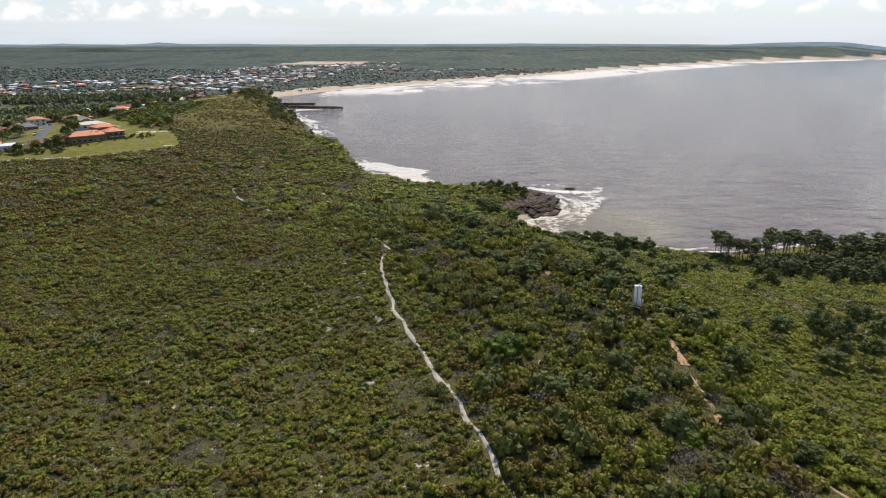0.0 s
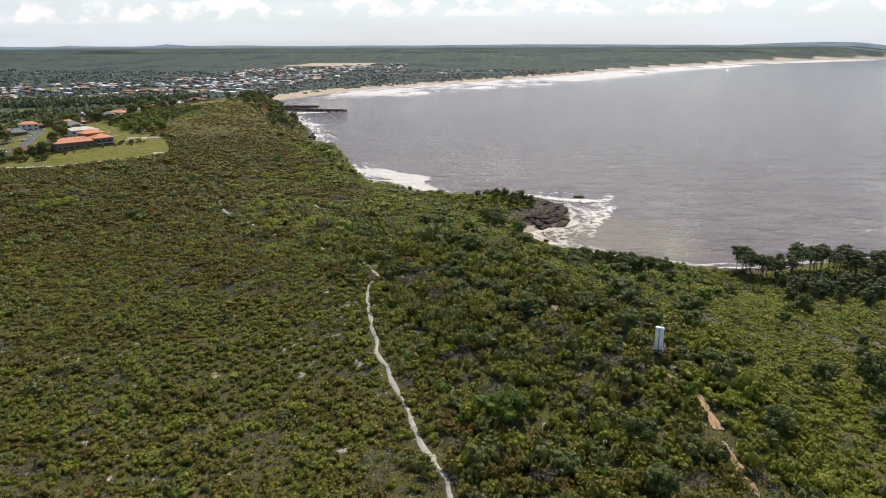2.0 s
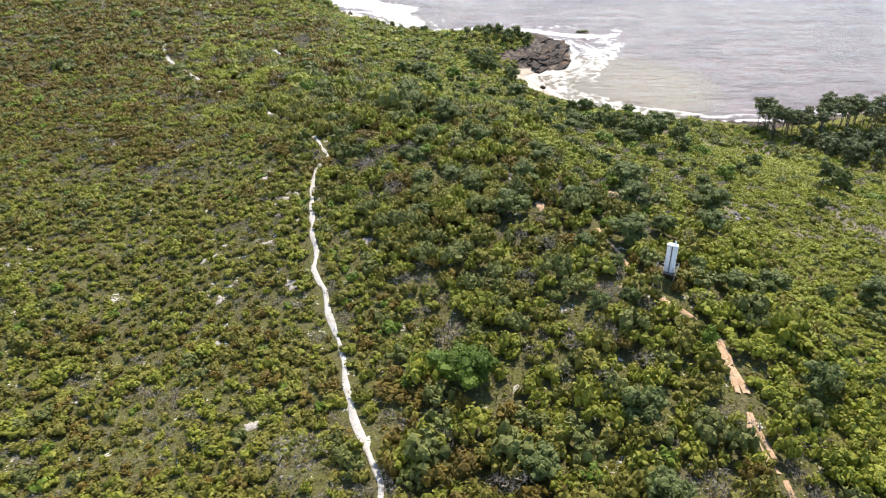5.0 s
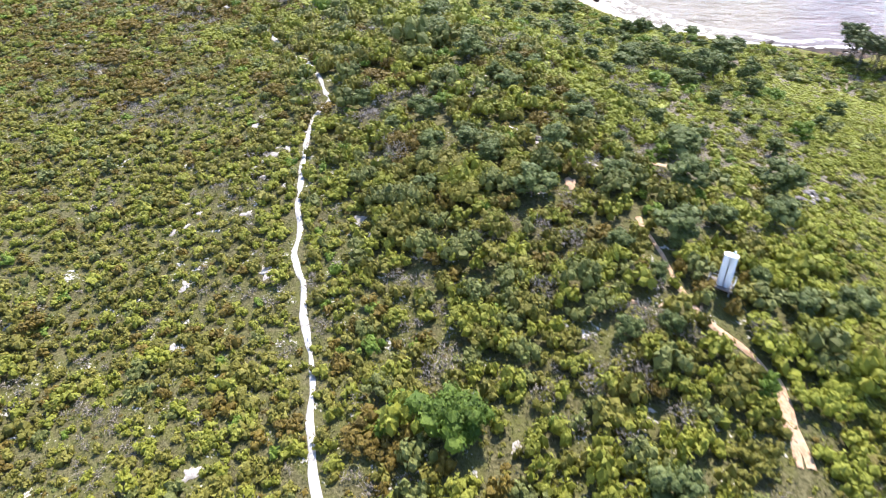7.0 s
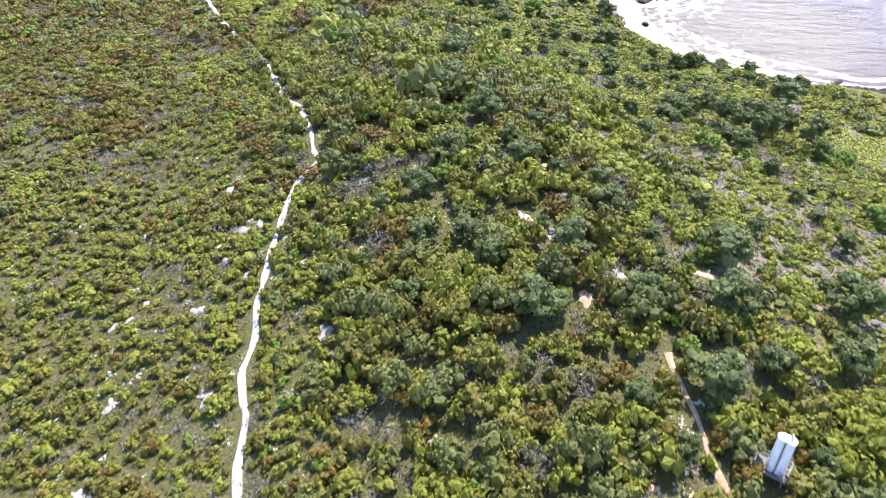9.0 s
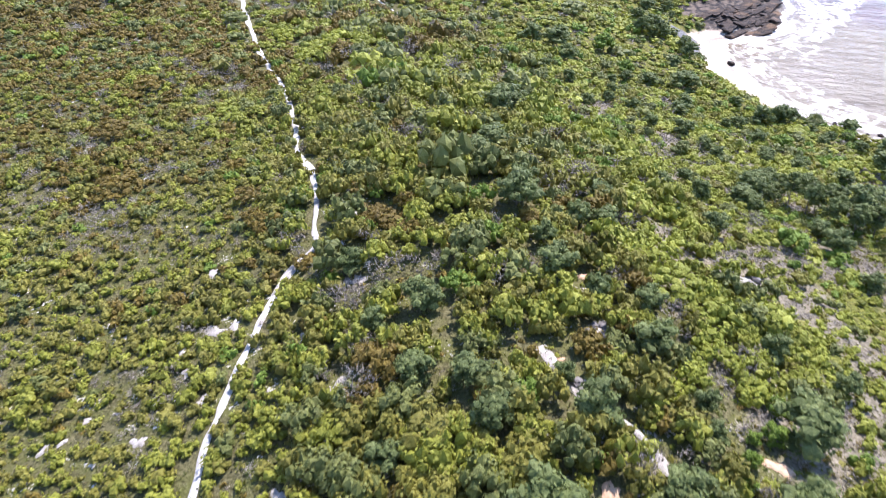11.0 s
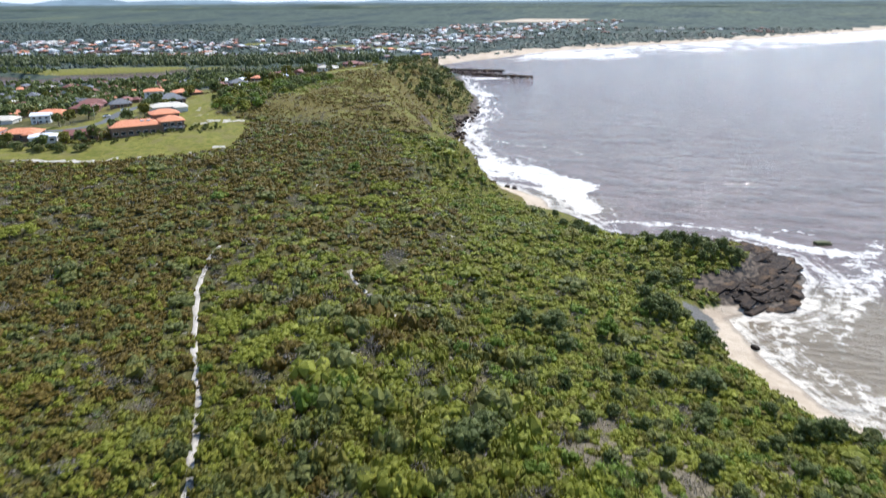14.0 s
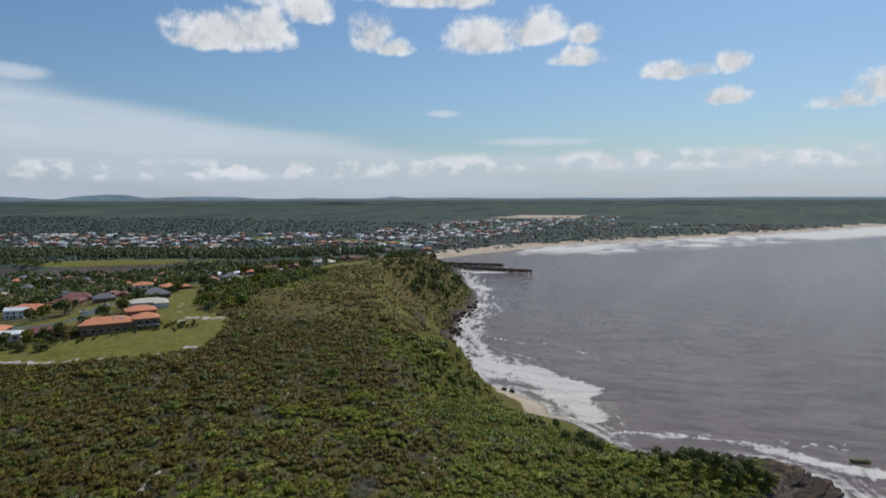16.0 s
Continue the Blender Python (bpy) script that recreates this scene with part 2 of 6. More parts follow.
def paint_sea(n, shader, place):
    def mask(key):
        return n.add("ShaderNodeAttribute", attribute_name=key).outputs["Fac"]
    out, surf, cove = mask("offshore"), mask("surf"), mask("cove")
    big = n.noise(n.scaled(place, (0.6, 1.0, 1.0)), 0.006, 5, 0.6)
    mid = n.noise(n.scaled(place, (0.5, 1.0, 1.0)), 0.06, 5, 0.6)
    chop = n.noise(n.scaled(place, (0.4, 1.0, 1.0)), 0.26, 4, 0.62)
    fine = n.noise(place, 1.4, 4, 0.6)
    ripple = n.noise(place, 4.0, 2, 0.6)
    murk = n.mix(n.ramp(big, 0.35, 0.65), (0.172, 0.121, 0.107), (0.203, 0.149, 0.134))
    murk = n.mix(n.ramp(n.math("ADD", n.math("MULTIPLY", mid, 0.6), n.math("MULTIPLY", chop, 0.4)), 0.42, 0.6), murk, (0.12, 0.083, 0.075))
    murk = n.mix(n.ramp(cove, 0.1, 0.9), murk, (0.2, 0.155, 0.1))
    # rows of surf follow the shore
    joined = n.add("ShaderNodeCombineXYZ")
    xyz = n.add("ShaderNodeSeparateXYZ")
    n.join(place, xyz.inputs[0])
    n.join(n.math("MULTIPLY", xyz.outputs[0], 0.018), joined.inputs[0])
    n.join(n.math("MULTIPLY", xyz.outputs[1], 0.018), joined.inputs[1])
    n.join(n.math("MULTIPLY", out, n.math("DIVIDE", 5.0, n.math("ADD", surf, 6.0))), joined.inputs[2])
    rows_of = n.noise(joined.outputs[0], 1.7, 4, 0.55)
    lace = n.noise(place, 0.22, 7, 0.72)
    reach = n.math("SUBTRACT", 1.0, n.math("DIVIDE", out, n.math("ADD", surf, 0.5)))
    level = n.math("ADD", n.math("MULTIPLY", reach, 0.62), n.math("ADD", n.math("MULTIPLY", n.math("SUBTRACT", rows_of, 0.5), 1.9), n.math("MULTIPLY", n.math("SUBTRACT", lace, 0.5), 1.5)))
    foam = n.math("MULTIPLY", n.ramp(level, 0.22, 0.78), n.ramp(reach, -0.25, 0.15))
    foam = n.math("MAXIMUM", foam, n.ramp(n.math("ADD", mask("breaker"), n.math("MULTIPLY", n.math("SUBTRACT", lace, 0.5), n.ramp(mask("breaker"), 0.0, 0.1, 0.0, 2.4))), 0.4, 0.7))
    n.join(n.mix(foam, murk, n.mix(cove, (0.66, 0.63, 0.585), (0.66, 0.6, 0.51))), shader.inputs["Base Color"])
    n.join(n.ramp(foam, 0.0, 1.0, 0.11, 0.8), shader.inputs["Roughness"])
    shader.inputs["IOR"].default_value = 1.33
    waves = n.math("ADD", n.math("ADD", n.math("MULTIPLY", mid, 5.5), n.math("MULTIPLY", chop, 1.8)), n.math("ADD", n.math("MULTIPLY", n.math("ADD", fine, n.math("MULTIPLY", ripple, 0.6)), 0.35), n.math("MULTIPLY", foam, 0.03)))
    relief_bump(n, shader, waves, 1.0, 1.0)


def paint_track(dusty, pale, dark):
    def paint(n, shader, place):
        fine, mid = n.noise(place, 3.0, 5, 0.65), n.noise(place, 0.5, 3)
        colour = n.mix(n.ramp(n.math("ADD", n.math("MULTIPLY", fine, 0.6), n.math("MULTIPLY", mid, 0.4)), 0.4, 0.6), dusty, pale)
        n.join(n.mix(n.ramp(n.noise(place, 1.1, 5, 0.7), 0.6, 0.7), colour, dark), shader.inputs["Base Color"])
        shader.inputs["Roughness"].default_value = 0.95
        relief_bump(n, shader, fine, 0.8, 0.1)
    return paint


def paint_rock(n, shader, place):
    bands = n.noise(n.scaled(place, (0.5, 0.5, 2.6)), 0.9, 6, 0.65)
    fine = n.noise(place, 3.5, 5, 0.7)
    colour = n.mix(n.ramp(bands, 0.36, 0.62), (0.018, 0.013, 0.01), (0.06, 0.04, 0.027))
    colour = n.mix(n.ramp(n.noise(place, 0.16, 3), 0.52, 0.68), colour, (0.14, 0.085, 0.045))
    n.join(n.mix(n.ramp(fine, 0.64, 0.76), colour, (0.07, 0.054, 0.04)), shader.inputs["Base Color"])
    shader.inputs["Roughness"].default_value = 0.85
    shader.inputs["Specular IOR Level"].default_value = 0.25
    relief_bump(n, shader, n.math("ADD", bands, n.math("MULTIPLY", fine, 0.4)), 1.0, 0.7)


GROUND, SEA, ROCK = material("ground", paint_ground), material("sea_water", paint_sea), material("dark_rock", paint_rock)
WHITE_SAND = material("white_sand", paint_track((0.35, 0.315, 0.27), (0.5, 0.46, 0.405), (0.22, 0.18, 0.13)))
CLAY = material("orange_clay", paint_track((0.36, 0.215, 0.115), (0.5, 0.34, 0.21), (0.18, 0.115, 0.06)))
PALE_GRIT = material("pale_grit", paint_track((0.36, 0.33, 0.28), (0.5, 0.46, 0.4), (0.16, 0.14, 0.06)))
GREY_SAND = material("grey_sand", paint_track((0.25, 0.22, 0.18), (0.4, 0.355, 0.3), (0.13, 0.11, 0.07)))
PALE_STONE = plain("pale_stone", (0.1, 0.086, 0.076), (0.19, 0.165, 0.145), 0.9, 0.9, 0, 0.04)
MOSS_ROCK = plain("weed_grown_rock", (0.05, 0.045, 0.02), (0.115, 0.12, 0.035), 0.8, 0.85, 0, 0.06)
ASPHALT = plain("asphalt", (0.07, 0.075, 0.08), (0.12, 0.125, 0.13), 0.4, 0.85)
BARK = plain("bark", (0.1, 0.08, 0.06), (0.2, 0.175, 0.145), 2.0, 0.9, 0, 0.05)
LEAVES = {
    "olive": leaf("olive_leaf", (0.104, 0.094, 0.014), (0.228, 0.207, 0.029), (0.35, 0.308, 0.062)),
    "lime": leaf("lime_leaf", (0.126, 0.131, 0.013), (0.272, 0.274, 0.027), (0.4, 0.388, 0.066)),
    "rust": leaf("rust_leaf", (0.088, 0.061, 0.01), (0.193, 0.136, 0.018), (0.315, 0.232, 0.04)),
    "grey": leaf("grey_twig", (0.17, 0.14, 0.104), (0.29, 0.245, 0.188), (0.4, 0.345, 0.27), 0.05),
    "dark": leaf("dark_leaf", (0.08, 0.088, 0.021), (0.184, 0.194, 0.046), (0.3, 0.306, 0.085)),
    "slope": leaf("slope_shrub_leaf", (0.138, 0.15, 0.014), (0.285, 0.298, 0.027), (0.415, 0.415, 0.066)),
    "tree": leaf("coastal_tree_leaf", (0.064, 0.083, 0.022), (0.16, 0.188, 0.05), (0.285, 0.31, 0.1), 0.28),
    "bright": leaf("bright_leaf", (0.09, 0.14, 0.014), (0.185, 0.25, 0.026), (0.27, 0.335, 0.058)),
    "bush": leaf("round_bush_leaf", (0.05, 0.085, 0.008), (0.112, 0.165, 0.014), (0.17, 0.225, 0.028)),
    "pine": leaf("pine_needle", (0.07, 0.086, 0.034), (0.145, 0.165, 0.062), (0.21, 0.228, 0.098), 0.25),
    "litter": leaf("ground_cover_leaf", (0.075, 0.085, 0.015), (0.18, 0.19, 0.035), (0.3, 0.29, 0.1), 0.1),
    "straw": leaf("dry_grass_blade", (0.12, 0.1, 0.04), (0.25, 0.22, 0.1), (0.36, 0.32, 0.18), 0.1),
    # distance haze put into the leaf colour of the far woods
    "hazed_wood": leaf("far_wood_haze_leaf", (0.052, 0.07, 0.056), (0.075, 0.097, 0.073), (0.094, 0.117, 0.087), 0.1),
}


# ---- building helpers ----
def mesh_from(name, points, faces, materials, slots=None, smooth=False):
    """A mesh from arrays; faces is an array of rows of 3 or of 4."""
    mesh = bpy.data.meshes.new(name)
    faces = np.asarray(faces, np.int32)
    mesh.vertices.add(len(points))
    mesh.vertices.foreach_set("co", np.asarray(points, np.float32).ravel())
    mesh.loops.add(faces.size)
    mesh.loops.foreach_set("vertex_index", faces.ravel())
    mesh.polygons.add(len(faces))
    mesh.polygons.foreach_set("loop_start", np.arange(0, faces.size, faces.shape[1], dtype=np.int32))
    mesh.polygons.foreach_set("use_smooth", np.broadcast_to(smooth, len(faces)).copy())
    for m in materials:
        mesh.materials.append(m)
    if slots is not None:
        mesh.polygons.foreach_set("material_index", np.asarray(slots, np.int32))
    mesh.update()
    mesh.validate()
    return mesh


def attribute(mesh, key, values):
    mesh.attributes.new(key, "FLOAT", "POINT").data.foreach_set("value", np.asarray(values, np.float32).ravel())


def part(name, bm, mat, parent, label=""):
    """Links a bmesh as one mesh object under a thing or a part."""
    mesh = bpy.data.meshes.new(name)
    bm.to_mesh(mesh)
    bm.free()
    mesh.materials.append(mat)
    ob = new(name, mesh)
    ob.parent = parent
    return tagged(ob, label)


def box(bm, x0, y0, z0, x1, y1, z1, bevel=0.0):
    made = bmesh.ops.create_cube(bm, size=1, matrix=Matrix.Translation(((x0 + x1) / 2, (y0 + y1) / 2, (z0 + z1) / 2)) @ Matrix.Diagonal((x1 - x0, y1 - y0, z1 - z0, 1)))
    if bevel:
        edges = {e for v in made["verts"] for e in v.link_edges}
        bmesh.ops.bevel(bm, geom=list(edges), offset=bevel, segments=1, affect="EDGES")
    return bm


def tube(bm, a, b, r0, r1, sides=8):
    a, b = Vector(a), Vector(b)
    m = Matrix.Translation((a + b) / 2) @ (b - a).to_track_quat("Z", "Y").to_matrix().to_4x4()
    bmesh.ops.create_cone(bm, cap_ends=True, segments=sides, radius1=r0, radius2=r1, depth=(b - a).length, matrix=m)
    return bm


# ---- the lie of the land ----
COAST = [(200, -4900), (300, -800), (400, -100), (400, 150), (380, 260), (320, 335), (250, 352), (190, 347), (148, 336),
         (124, 329), (104, 333), (88, 338), (78, 345), (67, 357), (59, 372), (52, 389), (47, 404), (57, 412), (70, 428),
         (77, 448), (70, 470), (54, 482), (29, 479), (8, 477), (-5, 493), (-18, 508), (-32, 520), (-40, 536), (-52, 547), (-77, 556), (-112, 637),
         (-143, 736), (-149, 826), (-172, 900), (-205, 980), (-240, 1080), (-262, 1140), (-330, 1165), (-335, 1270),
         (-215, 1586), (-58, 1801), (186, 2082), (670, 2770), (1449, 3675), (2096, 4123), (2713, 4537), (3700, 5300)]
LAND = np.array(COAST + [(-9000, 9000), (-9000, -4900)], float)
SPOTS = [(0, 0, 38), (60, 30, 32), (-110, 40, 31), (10, 95, 39), (48, 122, 37), (43, 152, 42), (62, 172, 38), (84, 168, 31),
         (26, 178, 46), (116, 235, 19), (143, 303, 4), (120, 285, 7), (185, 300, 3), (165, 262, 9), (66, 245, 27), (38, 230, 34), (5, 226, 45), (-13, 157, 37),
         (-37, 137, 32), (-92, 182, 30), (-63, 209, 34), (18, 269, 29), (60, 314, 9), (18, 333, 13), (-39, 284, 34), (-10, 417, 17),
         (-29, 348, 24), (-98, 337, 31), (-138, 300, 28), (-98, 427, 35), (-48, 397, 30), (-188, 497, 40), (-205, 560, 46)]
# gentler country inland and behind
WIDE = [(-215, 740, 47), (-410, 655, 20), (-480, 740, 9), (-365, 645, 27), (-300, 430, 33), (-330, 620, 32), (-290, 950, 36), (-600, 500, 14), (-420, 1000, 6), (-900, 300, 12), (-700, 0, 22), (200, 60, 18), (0, -400, 30), (-1500, 900, 8)]


class Relief:
    """A smooth surface through the spot heights."""

    def __init__(self, spots):
        s = np.array(spots, float)
        self.xy, n = s[:, :2], len(s)
        k = np.linalg.norm(self.xy[:, None] - self.xy[None], axis=-1) + 8 * np.eye(n) * -1
        a = np.zeros((n + 1, n + 1))
        a[:n, :n], a[n, :n], a[:n, n] = k, 1, 1
        self.w = np.linalg.solve(a, np.r_[s[:, 2], 0])

    def __call__(self, x, y):
        out = np.full(x.shape, self.w[-1])
        for (px, py), w in zip(self.xy, self.w):
            out += w * np.sqrt((x - px) ** 2 + (y - py) ** 2 + 9)
        return out


relief = Relief(SPOTS + WIDE)
TABLE = np.random.RandomState(7).rand(256, 256)


def vnoise(x, y, size):
    """Smooth noise from 0 to 1 with lumps of that size."""
    u, v = np.asarray(x) / size + 91.7, np.asarray(y) / size + 57.3
    i, j = np.floor(u).astype(int), np.floor(v).astype(int)
    f, g = u - i, v - j
    f, g = f * f * (3 - 2 * f), g * g * (3 - 2 * g)
    at = lambda a, b: TABLE[a % 256, b % 256]
    return (at(i, j) * (1 - f) + at(i + 1, j) * f) * (1 - g) + (at(i, j + 1) * (1 - f) + at(i + 1, j + 1) * f) * g


def line_distance(x, y, line):
    best = np.full(np.shape(x), 1e9)
    for (ax, ay), (bx, by) in zip(line[:-1], line[1:]):
        ux, uy = bx - ax, by - ay
        t = np.clip(((x - ax) * ux + (y - ay) * uy) / (ux * ux + uy * uy), 0, 1)
        best = np.minimum(best, np.hypot(x - ax - t * ux, y - ay - t * uy))
    return best


def inside(x, y, ring):
    odd = np.zeros(np.shape(x), bool)
    for (ax, ay), (bx, by) in zip(ring, np.roll(ring, -1, 0)):
        cross = (ay > y) != (by > y)
        odd ^= cross & (x < (bx - ax) * (y - ay) / (by - ay + 1e-9) + ax)
    return odd


def step(a, b, v):
    t = np.clip((v - a) / (b - a), 0, 1)
    return t * t * (3 - 2 * t)


RIVER = [(-255, 1152), (-400, 1150), (-500, 1100), (-605, 1040), (-655, 955), (-720, 930), (-790, 905), (-1000, 870), (-1500, 780)]


def shore(x, y):
    """Metres inland from the water's edge; minus at sea."""
    d = line_distance(x, y, COAST)
    d = np.where(inside(x, y, LAND), d, -d)
    near = step(900, 400, np.abs(y - 400))
    d = d + near * 5 * (vnoise(x, y, 14) - 0.5) + step(2500, 1200, y) * 6 * (vnoise(x, y, 45) - 0.5)
    river = line_distance(x, y, RIVER) - 17 - 14 * step(-480, -600, x) - 26 * step(-560, -610, x) * step(-800, -730, x)
    return np.where(x < -235, np.minimum(d, river), d)


def coves(x, y):
    """How far the shore here is sand: 1 on beaches, 0 on rock."""
    a = step(62, 45, np.hypot(x - 70, (y - 368) * 1.1))
    b = step(36, 24, np.hypot(x + 42, (y - 530) * 1.3))
    c = step(1150, 1230, y)
    return np.maximum(np.maximum(a, b), c)


def depth_north(x, y):
    return np.maximum(y, 0.95 * (y - 198) - 0.31 * (x - 20))


def height(x, y):
    x, y = np.asarray(x, float), np.asarray(y, float)
    d = shore(x, y)
    k = coves(x, y)
    away = np.hypot(x + 50, y - 350)
    low = 5 + 3 * vnoise(x, y, 160)
    w = step(1000, 600, away) 
    p = relief(x, y) * w + low * (1 - w)
    p = p * step(1120, 900, y) + low * (1 - step(1120, 900, y))
    p = np.maximum(p, 4)
    p = p + (1.6 * (vnoise(x, y, 22) - 0.5) + 0.7 * (vnoise(x, y, 8) - 0.5)) * step(700, 500, away)
    gentle = step(115, 70, np.hypot(x - 5, y - 450))
    rock = np.where(d < 7, 0.35 * d, 2.45 + (0.95 - 0.68 * gentle) * (d - 7))
    sand = np.where(d < 12, 0.16 * d, 1.9 + np.where(x < 0, 0.42, 0.75) * (d - 12))
    cap = rock * (1 - k) + sand * k
    far = step(1150, 1300, y)
    cap = cap * (1 - far) + (0.07 * d) * far
    soft = np.clip(0.5 + 0.5 * (p - cap) / 6.0, 0, 1)
    z = p + (cap - p) * soft - 1.5 * soft * (1 - soft) * 4 / 4
    back = np.clip((depth_north(x, y) - 2500) / 2400, 0, 1.02)
    z = z + np.clip(d / 350, 0, 1) * back ** 1.6 * 62
    sea = np.maximum(0.12 * d, -6)
    return np.where(d > 0, np.maximum(z, 0.03 * np.minimum(d, 10)), sea)


def graded(low, high, fine, fine_low, fine_high, growth):
    """Coordinates with even fine steps in the middle that widen outwards."""
    up, down, s = [fine_high], [fine_low], fine
    while up[-1] < high:
        s *= growth
        up.append(min(up[-1] + s, high))
    s = fine
    while down[-1] > low:
        s *= growth
        down.append(max(down[-1] - s, low))
    return np.array(down[:0:-1] + list(np.arange(fine_low, fine_high, fine)) + up)


def sheet(xs, ys):
    gx, gy = np.meshgrid(xs, ys)
    nx = len(xs)
    i = (np.arange(len(ys) - 1)[:, None] * nx + np.arange(nx - 1)[None]).ravel()
    return gx.ravel(), gy.ravel(), np.stack([i, i + 1, i + nx + 1, i + nx], 1)


LAWNS = [
    np.array([(-330, 392), (-259, 412), (-206, 415), (-192, 424), (-175, 440), (-164, 450), (-176, 476), (-190, 503), (-213, 508), (-232, 532), (-262, 575), (-282, 606),
              (-296, 602), (-270, 555), (-238, 505), (-222, 478), (-238, 446), (-262, 436), (-330, 418)], float),
    np.array([(-250, 690), (-215, 720), (-205, 770), (-214, 850), (-232, 850), (-240, 770), (-275, 710)], float),
    np.array([(-840, 955), (-720, 985), (-680, 1010), (-640, 1085), (-560, 1115), (-580, 1145), (-700, 1080), (-840, 1010)], float)]
MEADOW = np.array([(76, 262), (84, 250), (100, 240), (118, 240), (122, 262), (112, 282), (94, 286), (82, 276)], float)
FIELDS = [np.array([(-660, 1500), (-590, 1500), (-590, 1600), (-660, 1600)], float), np.array([(-560, 1480), (-470, 1480), (-470, 1540), (-560, 1540)], float),
          np.array([(-900, 1560), (-850, 1560), (-850, 1680), (-900, 1680)], float)]
BARE_FIELD = np.array([(-680, 2880), (-330, 2990), (-300, 3230), (-560, 3220), (-690, 2980)], float)
MAIN_TRAIL = [(20, 55), (16, 72), (9.5, 88), (6.5, 100), (2, 117), (-2, 129), (-6, 143), (-10, 155), (-13, 166), (-15, 176), (-17, 188), (-17.5, 198), (-15.5, 204), (-19, 210),
              (-21, 216), (-25, 223), (-32, 231), (-37, 241), (-48, 258), (-61, 275), (-75, 294), (-90, 316), (-99, 333), (-102, 344)]
EAST_TRAIL = [(66, 80), (59, 93), (54, 101), (51.8, 104.4), (49, 109.4), (48.6, 113.7), (47.6, 121), (46.9, 126.5), (48.3, 132.6), (47.9, 137.2), (46.5, 141.6), (44.5, 144.6), (40.9, 147.7), (39.4, 150.8), (38.2, 154.6),
              (37.2, 158.3), (36.2, 161.8), (35.5, 166), (35.4, 170.2)]
CREST_TRAIL = [(17.2, 189.5), (18.6, 187.8), (21, 184.4), (23.8, 182.2), (26, 181.4), (28.6, 180.8), (31.1, 178.6), (32.2, 176.4)]
SIDE_TRAIL = [(-60, 344), (-57, 338), (-54.7, 334.4), (-48.7, 329.7), (-44.7, 324.1), (-41, 322.2), (-33.2, 315.2), (-26, 310.1)]
LAWN_TRACK = [(-335, 388), (-300, 399), (-259, 410.5), (-225, 412.5), (-206, 414)]
ROAD = [(-420, 695), (-378, 655), (-337, 611), (-313, 576), (-298, 544), (-289, 523), (-282, 504), (-272, 484), (-280, 471), (-304, 467), (-345, 464), (-430, 460), (-520, 470)]
UPPER_ROAD = [(-420, 695), (-330, 720), (-285, 760), (-262, 830), (-262, 900), (-300, 990)]


def ridge_x(y):
    return np.interp(y, [60, 160, 200, 250, 300, 400, 450, 560, 750, 900], [52, 44, 26, 8, -20, -45, -75, -165, -200, -205])


def dry_brush(x, y):
    """Where the eastern slope carries grey dead brush, 0 to 1."""
    return step(160, 185, y) * step(330, 285, y) * step(2, 14, x - ridge_x(y)) * step(0.36, 0.52, vnoise(x + 400, y, 5.0) * 0.5 + vnoise(x + 450, y, 14.0) * 0.5)


def cover(x, y):
    """Masks of what the ground is made of."""
    d, k = shore(x, y), coves(x, y)
    z = height(x, y)
    e = 1.5
    slope = np.hypot(height(x + e, y) - height(x - e, y), height(x, y + e) - height(x, y - e)) / (2 * e)
    far = step(1180, 1230, y)
    sand = k * (1 - far) * step(14, 9, d) + far * step(70, 45, d + 20 * (vnoise(x, y, 60) - 0.5))
    sand = np.where(inside(x, y, BARE_FIELD), 0.75, sand)
    stone = (1 - k) * step(10, 4, d + 7 * (vnoise(x, y, 10) - 0.5)) + step(0.95, 1.3, slope) * step(40, 22, d)
    point = step(36, 24, np.hypot(x - 60, (y - 440) * 0.8) + 14 * (vnoise(x, y, 9) - 0.5)) * step(30, 18, d)
    stone = np.clip(np.maximum(stone, point), 0, 1) * (1 - far)
    lawn = np.zeros_like(x)
    for ring in LAWNS + FIELDS:
        lawn = np.maximum(lawn, inside(x, y, ring))
    near_lawn = np.minimum(line_distance(x, y, ROAD), line_distance(x, y, UPPER_ROAD)) < 14
    lawn = np.maximum(lawn, near_lawn * 0.8)
    east = step(-4, 22, x - ridge_x(y))
    turf = np.clip(east * step(600, 540, y), 0, 1)
    moor = step(470, 560, y) * step(980, 900, y)
    forest = np.clip(step(880, 960, y) + step(-340, -420, x), 0, 1)
    wet = step(3.0, 0.3, d)
    return d, z, slope, np.clip(sand, 0, 1), stone, lawn, turf, forest, wet, moor


def make_ground():
    xs = graded(-7200, 6000, 2.6, -170, 190, 1.06)
    ys = graded(-900, 4985, 2.6, 50, 570, 1.055)
    x, y, faces = sheet(xs, ys)
    d, z, slope, sand, stone, lawn, turf, forest, wet, moor = cover(x, y)
    mesh = mesh_from("ground", np.stack([x, y, z], 1), faces, [GROUND], smooth=True)
    for key, v in (("sand", sand), ("stone", stone), ("lawn", lawn), ("turf", turf), ("forest", forest), ("wet", wet), ("moor", moor), ("brush", dry_brush(x, y)), ("pebble", step(13, 8, np.hypot((x - 37) * 1.7, y - 393)))):
        attribute(mesh, key, v)
    tagged(new("ground", mesh), "sandy heath headland sloping down to beach and flat wooded country", "ground", kind="structure")


